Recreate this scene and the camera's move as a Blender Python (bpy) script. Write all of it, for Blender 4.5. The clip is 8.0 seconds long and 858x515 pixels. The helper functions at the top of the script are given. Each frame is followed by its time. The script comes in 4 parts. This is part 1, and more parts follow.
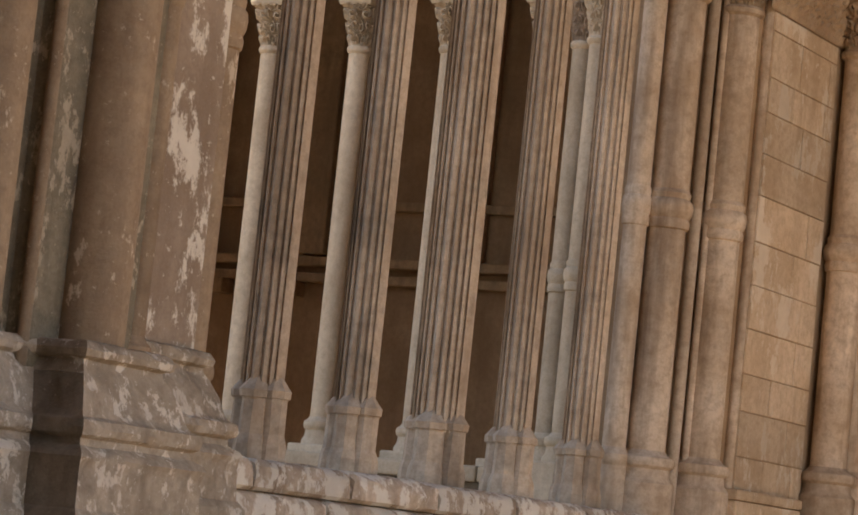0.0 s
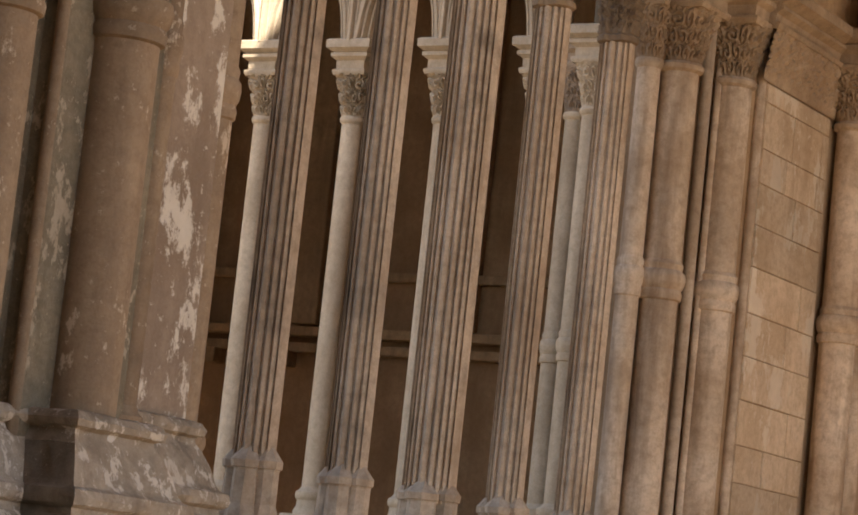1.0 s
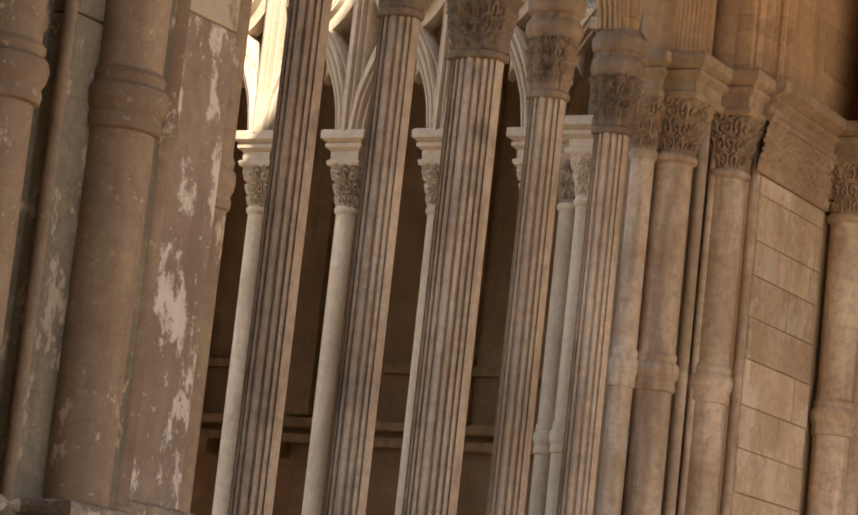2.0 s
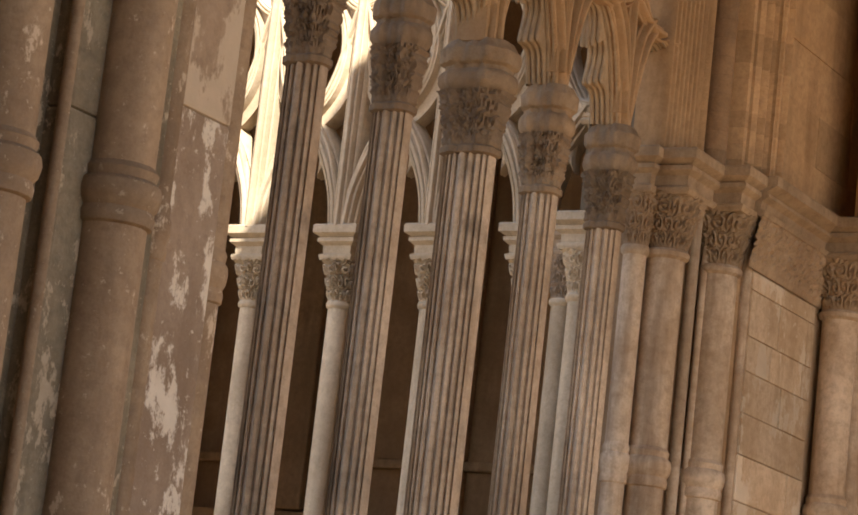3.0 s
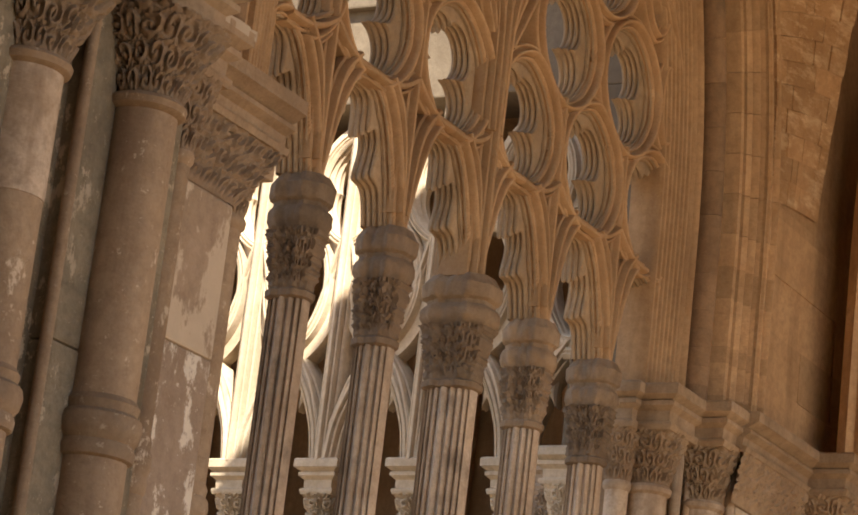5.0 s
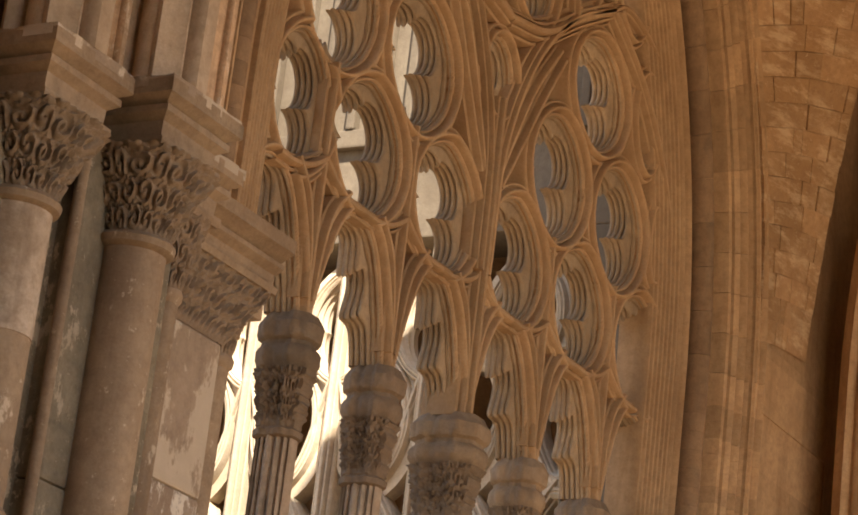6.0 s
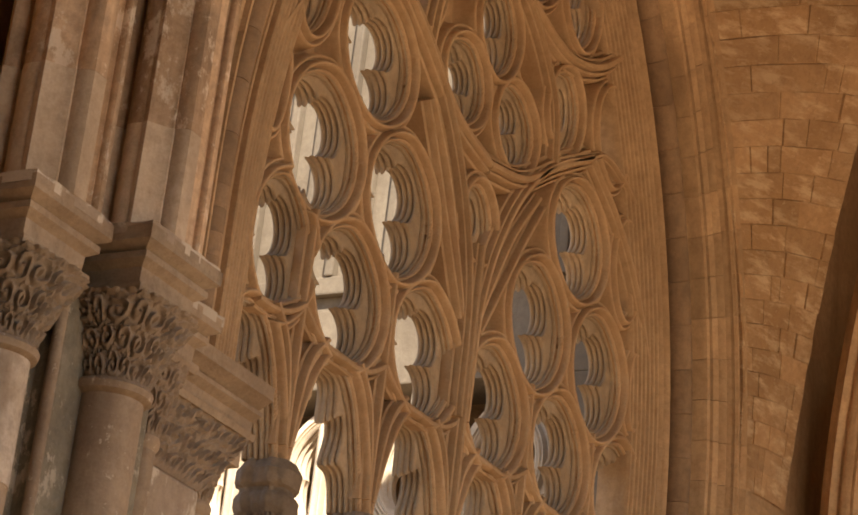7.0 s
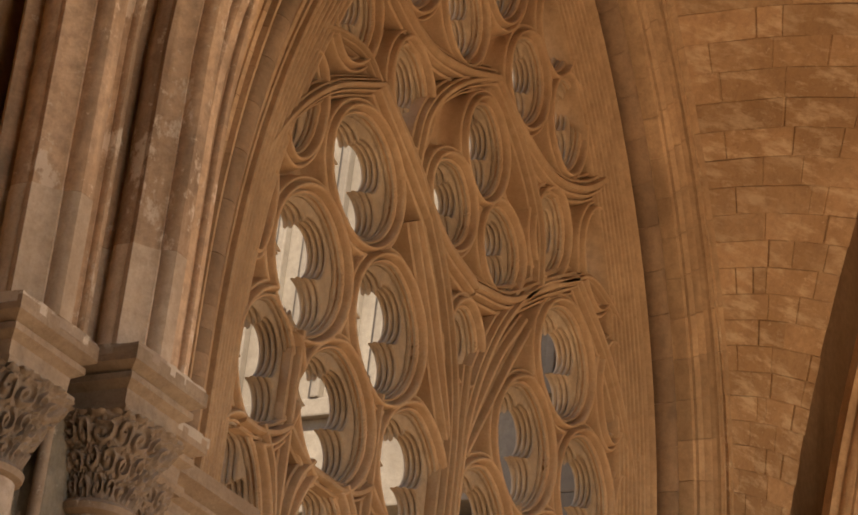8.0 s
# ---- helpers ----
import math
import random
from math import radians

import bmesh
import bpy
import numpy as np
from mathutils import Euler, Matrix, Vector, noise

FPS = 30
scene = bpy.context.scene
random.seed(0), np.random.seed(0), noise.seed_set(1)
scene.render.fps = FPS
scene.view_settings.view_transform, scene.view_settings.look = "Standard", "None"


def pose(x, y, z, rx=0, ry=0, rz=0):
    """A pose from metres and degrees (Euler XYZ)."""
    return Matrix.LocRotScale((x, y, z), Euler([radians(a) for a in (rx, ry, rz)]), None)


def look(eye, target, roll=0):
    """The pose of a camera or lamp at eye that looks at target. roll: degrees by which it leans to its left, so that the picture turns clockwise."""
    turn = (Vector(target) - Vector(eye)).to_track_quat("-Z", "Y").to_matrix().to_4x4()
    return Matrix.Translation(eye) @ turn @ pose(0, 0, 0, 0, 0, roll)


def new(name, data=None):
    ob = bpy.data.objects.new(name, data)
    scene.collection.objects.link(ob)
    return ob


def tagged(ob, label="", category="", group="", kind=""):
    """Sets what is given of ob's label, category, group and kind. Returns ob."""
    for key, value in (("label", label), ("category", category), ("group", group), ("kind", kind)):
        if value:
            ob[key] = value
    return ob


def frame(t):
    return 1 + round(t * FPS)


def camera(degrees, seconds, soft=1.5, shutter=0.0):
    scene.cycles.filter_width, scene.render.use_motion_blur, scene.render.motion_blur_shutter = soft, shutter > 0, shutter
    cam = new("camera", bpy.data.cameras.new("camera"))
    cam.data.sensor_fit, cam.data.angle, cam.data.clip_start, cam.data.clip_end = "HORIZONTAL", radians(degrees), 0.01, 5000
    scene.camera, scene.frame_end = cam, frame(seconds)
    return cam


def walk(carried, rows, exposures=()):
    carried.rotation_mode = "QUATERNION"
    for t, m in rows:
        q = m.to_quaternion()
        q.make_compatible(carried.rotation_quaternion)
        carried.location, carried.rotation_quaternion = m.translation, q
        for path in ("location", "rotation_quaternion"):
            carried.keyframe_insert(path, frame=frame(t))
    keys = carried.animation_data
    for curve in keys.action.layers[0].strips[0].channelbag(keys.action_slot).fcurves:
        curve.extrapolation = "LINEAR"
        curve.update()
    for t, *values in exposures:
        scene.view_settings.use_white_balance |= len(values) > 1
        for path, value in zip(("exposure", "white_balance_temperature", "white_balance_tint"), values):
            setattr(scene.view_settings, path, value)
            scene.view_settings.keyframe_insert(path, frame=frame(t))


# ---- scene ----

# ---- camera: a tripod tilt, tele lens ----
cam = camera(17.823, 8.0, soft=1.75)
EYE = (-12.703, -8.292, 1.5)
ROWS = [
    (0.0, 96.106, -5.878, -60.694),
    (0.5, 96.774, -5.945, -60.826),
    (1.0, 97.597, -5.995, -60.872),
    (1.5, 98.564, -6.053, -60.936),
    (3.0, 101.517, -6.295, -61.227),
    (3.5, 102.694, -6.327, -61.34),
    (4.0, 103.906, -6.354, -61.493),
    (4.5, 105.069, -6.372, -61.569),
    (6.0, 109.411, -6.416, -61.921),
    (6.5, 110.743, -6.345, -62.104),
    (7.0, 112.534, -6.312, -62.37),
    (7.5, 113.861, -6.19, -62.531),
    (8.0, 115.102, -6.18, -62.637),
]
walk(cam, [(t, pose(*EYE, rx, ry, rz)) for t, rx, ry, rz in ROWS], [(0.0, 1.36, 6900, 12), (3.5, 1.36, 6950, 12), (6.0, 1.43, 6950, 12), (8.0, 1.5, 6700, 12)])

# ---- light ----
SUN_EL, SUN_AZ = radians(45), radians(38.7)   # the sun comes over the near gallery; heading from +x towards +y
world = bpy.data.worlds.new("sky")
scene.world = world
world.use_nodes = True
wn = world.node_tree
sky = wn.nodes.new("ShaderNodeTexSky")
sky.sky_type, sky.sun_disc = "NISHITA", False
sky.sun_elevation, sky.sun_rotation = SUN_EL, radians(90) - (SUN_AZ + math.pi)
wn.links.new(sky.outputs["Color"], wn.nodes["Background"].inputs["Color"])
wn.nodes["Background"].inputs["Strength"].default_value = 0.1
sun = new("sun", bpy.data.lights.new("sun", "SUN"))
sun.data.energy, sun.data.angle, sun.data.color = 5.0, radians(0.5), (1.0, 0.93, 0.82)
sun_dir = Vector((math.cos(SUN_EL) * math.cos(SUN_AZ), math.cos(SUN_EL) * math.sin(SUN_AZ), -math.sin(SUN_EL)))
sun.matrix_world = look((0, 0, 30), Vector((0, 0, 30)) + sun_dir)


# ---- materials ----
def stone(name, light, dark, stain, rough=0.85, bump=0.5, streak=0.5, flakes=None, soot=0.0, island=False):
    """Limestone: blotches, grain, streaks down the face, flaked patches."""
    m = bpy.data.materials.new(name)
    m.use_nodes = True
    nt = m.node_tree
    N, L = nt.nodes, nt.links
    b = N["Principled BSDF"]
    geo = N.new("ShaderNodeNewGeometry")
    info = N.new("ShaderNodeObjectInfo")

    def noise_tex(scale, detail=5, rgh=0.6, stretch=None):
        t = N.new("ShaderNodeTexNoise")
        t.inputs["Scale"].default_value, t.inputs["Detail"].default_value, t.inputs["Roughness"].default_value = scale, detail, rgh
        mp = N.new("ShaderNodeMapping")
        if stretch:
            mp.inputs["Scale"].default_value = stretch
        L.new(geo.outputs["Position"], mp.inputs["Vector"])
        L.new(mp.outputs["Vector"], t.inputs["Vector"])
        return t.outputs["Fac"]

    def ramp(fac, a, c):
        r = N.new("ShaderNodeMapRange")
        r.inputs["From Min"].default_value, r.inputs["From Max"].default_value = a, c
        L.new(fac, r.inputs["Value"])
        return r.outputs["Result"]

    def mix(fac, a, c, mode="MIX", amount=None):
        x = N.new("ShaderNodeMix")
        x.data_type, x.blend_type = "RGBA", mode
        if amount is not None:
            mul = N.new("ShaderNodeMath")
            mul.operation = "MULTIPLY"
            mul.inputs[1].default_value = amount
            L.new(fac, mul.inputs[0])
            fac = mul.outputs[0]
        L.new(fac, x.inputs[0])
        for k, v in ((6, a), (7, c)):
            if isinstance(v, tuple):
                x.inputs[k].default_value = (*v, 1)
            else:
                L.new(v, x.inputs[k])
        return x.outputs[2]

    col = mix(ramp(noise_tex(1.3, 6), 0.4, 0.6), dark, light)
    col = mix(ramp(noise_tex(14, 6, 0.7), 0.42, 0.72), col, stain, amount=0.55)
    st = ramp(noise_tex(5.0, 4, 0.6, (1, 1, 0.12)), 0.48, 0.7)
    col = mix(st, col, stain, amount=streak)
    col = mix(ramp(noise_tex(60, 3), 0.3, 0.7), col, (0.75, 0.68, 0.58), "MULTIPLY", amount=0.35)
    if soot:
        col = mix(ramp(noise_tex(2.6, 7, 0.65), 0.5, 0.68), col, (0.05, 0.04, 0.032), amount=soot)
    if flakes:
        big = ramp(noise_tex(*flakes[1:3], 0.72, (0.7, 0.7, 2.2) if island else (1, 1, 0.6)), flakes[3], flakes[3] + (0.12 if island else 0.04))
        small = ramp(noise_tex(flakes[1] * 4.5, 6, 0.7), 0.62, 0.66)
        tone = mix(noise_tex(9, 6), flakes[0], tuple(0.72 * c for c in flakes[0]))
        col = mix(small, col, tone, amount=0.7)
        col = mix(big, col, tone)
    rnd = N.new("ShaderNodeMapRange")
    rnd.inputs["To Min"].default_value, rnd.inputs["To Max"].default_value = (0.84, 1.12) if island else (0.82, 1.12)
    L.new(geo.outputs["Random Per Island"] if island else info.outputs["Random"], rnd.inputs["Value"])
    hsv = N.new("ShaderNodeHueSaturation")
    L.new(col, hsv.inputs["Color"])
    L.new(rnd.outputs["Result"], hsv.inputs["Value"])
    L.new(hsv.outputs["Color"], b.inputs["Base Color"])
    b.inputs["Roughness"].default_value = rough
    b.inputs["Specular IOR Level"].default_value = 0.25
    bp = N.new("ShaderNodeBump")
    bp.inputs["Strength"].default_value, bp.inputs["Distance"].default_value = bump, 0.012
    L.new(noise_tex(28, 8, 0.7), bp.inputs["Height"])
    L.new(bp.outputs["Normal"], b.inputs["Normal"])
    return m


WARM = stone("warm_limestone", (0.52, 0.36, 0.22), (0.40, 0.26, 0.15), (0.30, 0.19, 0.11))
TRACERY = stone("tracery_limestone", (0.50, 0.33, 0.19), (0.40, 0.25, 0.14), (0.32, 0.2, 0.1), streak=0.3)
# cool shade of the reveals is put into this greyer foil colour
FOIL = stone("shaded_foil_limestone", (0.46, 0.335, 0.215), (0.36, 0.255, 0.16), (0.22, 0.155, 0.1), streak=0.5, bump=0.7)
SHAFT = stone("shaft_limestone", (0.72, 0.59, 0.46), (0.48, 0.365, 0.26), (0.23, 0.15, 0.095), streak=0.85, soot=0.2)
MULLION = stone("mullion_limestone", (0.66, 0.54, 0.42), (0.5, 0.385, 0.28), (0.27, 0.19, 0.13), streak=0.75, soot=0.42)
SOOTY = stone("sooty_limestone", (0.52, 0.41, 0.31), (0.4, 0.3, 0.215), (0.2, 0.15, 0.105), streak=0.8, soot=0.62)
CARVED = stone("carved_limestone", (0.45, 0.33, 0.22), (0.33, 0.23, 0.15), (0.2, 0.14, 0.09), bump=0.8)
DARKCARVED = stone("sooty_carved_limestone", (0.34, 0.25, 0.17), (0.26, 0.185, 0.125), (0.14, 0.1, 0.07), bump=0.8, soot=0.35)
DARKPIER = stone("mottled_pier_limestone", (0.36, 0.3, 0.21), (0.23, 0.19, 0.135), (0.12, 0.095, 0.065), streak=0.6, soot=0.35, bump=0.9, flakes=((0.58, 0.47, 0.34), 6.0, 10, 0.545))
PIER = stone("pier_limestone", (0.41, 0.3, 0.2), (0.31, 0.22, 0.145), (0.2, 0.135, 0.09),
             flakes=((0.66, 0.53, 0.39), 4.5, 10, 0.6))
PLASTER = stone("flaking_pier_limestone", (0.42, 0.32, 0.24), (0.34, 0.25, 0.18), (0.25, 0.18, 0.13),
                flakes=((0.88, 0.78, 0.65), 4.2, 10, 0.515))
PALEPLASTER = stone("limewashed_pier_limestone", (0.44, 0.33, 0.24), (0.36, 0.27, 0.19), (0.25, 0.18, 0.13), flakes=((0.64, 0.52, 0.39), 2.6, 10, 0.49))
PANEL = stone("ashlar_limestone", (0.68, 0.54, 0.395), (0.56, 0.42, 0.285), (0.36, 0.25, 0.155), streak=0.45, bump=0.8, flakes=((0.74, 0.62, 0.48), 2.4, 9, 0.54))
JOINT = stone("lime_mortar", (0.5, 0.37, 0.25), (0.42, 0.3, 0.2), (0.32, 0.22, 0.14))
PALE = stone("garth_limestone", (0.74, 0.63, 0.48), (0.6, 0.5, 0.37), (0.42, 0.33, 0.23), streak=0.4)
DARKWALL = stone("old_gallery_wall", (0.58, 0.41, 0.25), (0.45, 0.315, 0.19), (0.26, 0.18, 0.11), streak=0.6, soot=0.3)
ARCH = stone("arch_limestone", (0.58, 0.385, 0.22), (0.47, 0.3, 0.165), (0.28, 0.17, 0.095), streak=0.5)
# darker brown stone shared by the roll and the hollow order
ROLLSTONE = stone("dark_roll_limestone", (0.38, 0.245, 0.145), (0.29, 0.185, 0.11), (0.17, 0.11, 0.07), streak=0.6, soot=0.3)
UPPER = stone("upper_wall_limestone", (0.52, 0.33, 0.18), (0.40, 0.24, 0.12), (0.28, 0.16, 0.09), streak=0.1, flakes=((0.66, 0.46, 0.28), 4.2, 9, 0.5), bump=1.0, island=True)
PIERTOP = stone("stained_rib_limestone", (0.74, 0.51, 0.33), (0.6, 0.4, 0.245), (0.24, 0.15, 0.09), streak=0.75, soot=0.36, flakes=((0.78, 0.6, 0.43), 3.2, 9, 0.555))
LIMED = stone("limewashed_limestone", (0.58, 0.475, 0.365), (0.44, 0.355, 0.265), (0.2, 0.15, 0.105), streak=0.6, bump=1.0, soot=0.28, flakes=((0.8, 0.7, 0.58), 10.0, 10, 0.545))
DARKSIDE = stone("dark_base_limestone", (0.38, 0.315, 0.245), (0.27, 0.22, 0.165), (0.14, 0.11, 0.08), streak=0.6, bump=0.9, flakes=((0.5, 0.42, 0.33), 8.0, 8, 0.64))
SILLSTONE = stone("limewashed_sill_limestone", (0.68, 0.56, 0.44), (0.54, 0.43, 0.33), (0.24, 0.17, 0.12), streak=0.6, bump=1.0, flakes=((0.88, 0.8, 0.69), 7.5, 10, 0.49))
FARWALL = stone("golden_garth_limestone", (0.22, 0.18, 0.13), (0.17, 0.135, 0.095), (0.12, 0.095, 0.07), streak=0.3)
SPRING = stone("pale_rib_limestone", (0.7, 0.54, 0.39), (0.6, 0.45, 0.31), (0.36, 0.25, 0.16), streak=0.5)
FLOOR = stone("paving_stone", (0.52, 0.38, 0.24), (0.44, 0.31, 0.19), (0.36, 0.25, 0.15))


# ---- mesh helpers ----
def mesh_of(name, verts, faces, smooth=True):
    me = bpy.data.meshes.new(name)
    me.from_pydata([tuple(v) for v in verts], [], faces)
    bm = bmesh.new()
    bm.from_mesh(me)
    bmesh.ops.recalc_face_normals(bm, faces=bm.faces)
    bm.to_mesh(me)
    bm.free()
    if smooth:
        me.shade_smooth()
        me.set_sharp_from_angle(angle=radians(38))
    return me


def part(name, me, material, parent=None, label="", at=None):
    ob = new(name, me)
    if not me.materials:
        me.materials.append(material)
    if parent is not None:
        ob.parent = parent
    if at:
        ob.location = at
    if label:
        ob["label"] = label
    return ob


def thing(name, label, category, group="", kind="", at=(0, 0, 0)):
    ob = new(name)
    ob.location = at
    return tagged(ob, label, category, group, kind)


def lofted(name, rings, closed=True, caps=True, loop=False, smooth=True):
    """Skin over rings of points; closed: each ring is a loop; loop: the last ring joins the first."""
    n = len(rings[0])
    verts = [p for r in rings for p in r]
    faces = []
    m = len(rings)
    for a in range(m if loop else m - 1):
        b = (a + 1) % m
        for k in range(n if closed else n - 1):
            l = (k + 1) % n
            faces.append((a * n + k, a * n + l, b * n + l, b * n + k))
    if caps and closed and not loop:
        faces.append(tuple(range(n)))
        faces.append(tuple((m - 1) * n + k for k in range(n)))
    return mesh_of(name, verts, faces, smooth)


def lathe(name, prof, seg=24, cx=0.0, cy=0.0):
    """prof: (radius, z) pairs from below."""
    return lofted(name, [[(cx + r * math.cos(2 * math.pi * k / seg), cy + r * math.sin(2 * math.pi * k / seg), z)
                          for k in range(seg)] for r, z in prof])


def box(name, x0, x1, y0, y1, z0, z1, bevel=0.0):
    bm = bmesh.new()
    bmesh.ops.create_cube(bm, size=1)
    for v in bm.verts:
        v.co = ((x0 + x1) / 2 + v.co.x * (x1 - x0), (y0 + y1) / 2 + v.co.y * (y1 - y0), (z0 + z1) / 2 + v.co.z * (z1 - z0))
    if bevel:
        bmesh.ops.bevel(bm, geom=bm.edges, offset=bevel, segments=2, affect="EDGES", profile=0.6)
    me = bpy.data.meshes.new(name)
    bm.to_mesh(me)
    bm.free()
    return me


def arc(cx, cz, r, a0, a1, n=16):
    return [(cx + r * math.cos(radians(a0 + (a1 - a0) * k / n)), cz + r * math.sin(radians(a0 + (a1 - a0) * k / n))) for k in range(n + 1)]


def spline(pts, n=8):
    """Smooth curve through points of any dimension."""
    P = [np.array(p, float) for p in pts]
    P = [2 * P[0] - P[1]] + P + [2 * P[-1] - P[-2]]
    out = []
    for i in range(1, len(P) - 2):
        for k in range(n):
            t = k / n
            out.append(0.5 * (2 * P[i] + (P[i + 1] - P[i - 1]) * t + (2 * P[i - 1] - 5 * P[i] + 4 * P[i + 1] - P[i + 2]) * t * t
                              + (3 * P[i] - P[i - 1] - 3 * P[i + 1] + P[i + 2]) * t ** 3))
    out.append(P[-2])
    return [tuple(p) for p in out]


def bar(name, path, prof, y=0.0, turned=False):
    """A moulded bar along a path in the x-z plane. prof: (u across the path, depth y) loop. turned: the path lies in the y-z plane at x = y."""
    rings = []
    for k, p in enumerate(path):
        a, b = path[max(k - 1, 0)], path[min(k + 1, len(path) - 1)]
        d = Vector((b[0] - a[0], b[1] - a[1])).normalized()
        nrm = Vector((-d.y, d.x))
        if turned:
            rings.append([(y + v, p[0] + nrm.x * u, p[1] + nrm.y * u) for u, v in prof])
        else:
            rings.append([(p[0] + nrm.x * u, y + v, p[1] + nrm.y * u) for u, v in prof])
    return lofted(name, rings)


def ridged(w, d, rolls=5, n=44, depth=0.1):
    """Section of a clustered mullion: w across, d deep, with rolls and hollows along its sides."""
    pts = []
    for side in (1, -1):
        for k in range(n):
            s = -1 + 2 * (k + 0.5) / n
            if side < 0:
                s = -s
            hw = w / 2 * (0.3 + 0.7 * math.sqrt(max(0, 1 - abs(s) ** 2.2)))
            hw *= 1 + depth * 1.5 * math.cos(math.pi * rolls * s + (math.pi if rolls % 2 == 0 else 0)) + depth * 0.9 * math.cos(math.pi * (rolls * 1.8 + 0.6) * s + 0.9)
            pts.append((side * hw, s * d / 2))
    return pts


def clustered(w, d, strips):
    """Section of a clustered mullion: strips of different widths along each side, parted by narrow grooves; rounded or flat by turns."""
    total = sum(abs(q) for q in strips)
    pts = []
    for side in (1, -1):
        run, s = [], -1.0
        for q in strips:
            wide = 2 * abs(q) / total
            for f in (0.0, 0.07, 0.2, 0.5, 0.8, 0.93):
                y = s + wide * f
                body = w / 2 * (0.22 + 0.8 * max(0.0, 1 - abs(y) ** 1.7) ** 0.72)
                swell = 0.22 * w / 2 * (1 - (2 * f - 1) ** 2) if q > 0 else -0.06 * w / 2
                cut = 0.13 * w / 2 if f == 0.0 and -0.95 < y else 0.0
                run.append((side * (body + swell - cut), y * d / 2))
            s += wide
        run.append((side * w / 2 * 0.22, d / 2))
        pts += run if side > 0 else run[::-1]
    return pts


def moulding(w, d):
    """Section of a tracery bar: front fillet, hollow, body, mirrored at the back."""
    h = [(0.14, -1), (0.24, -0.93), (0.28, -0.66), (0.37, -0.66), (0.41, -0.87), (0.54, -0.84), (0.62, -0.72), (0.65, -0.42), (0.74, -0.42), (0.78, -0.63), (0.92, -0.58), (1.0, -0.4)]
    right = [(u * w / 2, v * d / 2) for u, v in h]
    right += [(u, -v) for u, v in reversed(right)]
    return right + [(-u, v) for u, v in reversed(right)]


def relief(a, f):
    """Interlaced leaf scrolls over a surface; a and f run along and up it."""
    u, v = a * 2.4 + 0.25 * noise.noise(Vector((a * 2.3, f * 2.0, 3.1))), f * 1.7 + 0.2 * noise.noise(Vector((a * 2.3, f * 2.0, 8.7)))
    row = math.floor(v)
    u += 0.5 * (row % 2)
    cell = math.floor(u)
    du, dv = u - cell - 0.5, v - row - 0.5
    r, turn = math.hypot(du, dv), math.atan2(dv, du)
    spiral = math.cos(turn * (1 if cell % 2 else -1) + 15 * r)
    leaf = math.cos(7 * turn + 9 * r) * 0.45
    k = min(1, max(0, (0.52 - r) / 0.12))
    return (min(0.75, max(-0.8, 1.5 * spiral)) * k + (1 - k) * (leaf - 0.35))


# ---- levels ----
SILL, COLLAR, NECK, BELL, IMPOST = 1.895, 2.32, 5.62, 6.0, 6.34


# ---- large structure ----
ground = part("ground", box("ground", -400, 400, -400, 400, -0.3, 0.0), FLOOR)
tagged(ground, "worn grey-brown stone paving of the cloister", "ground", kind="structure")


def wall(name, label, *boxes):
    top = thing(name, label, "wall", kind="structure")
    for b in boxes:
        part("masonry", box("masonry", *b), WARM, top)
    return top


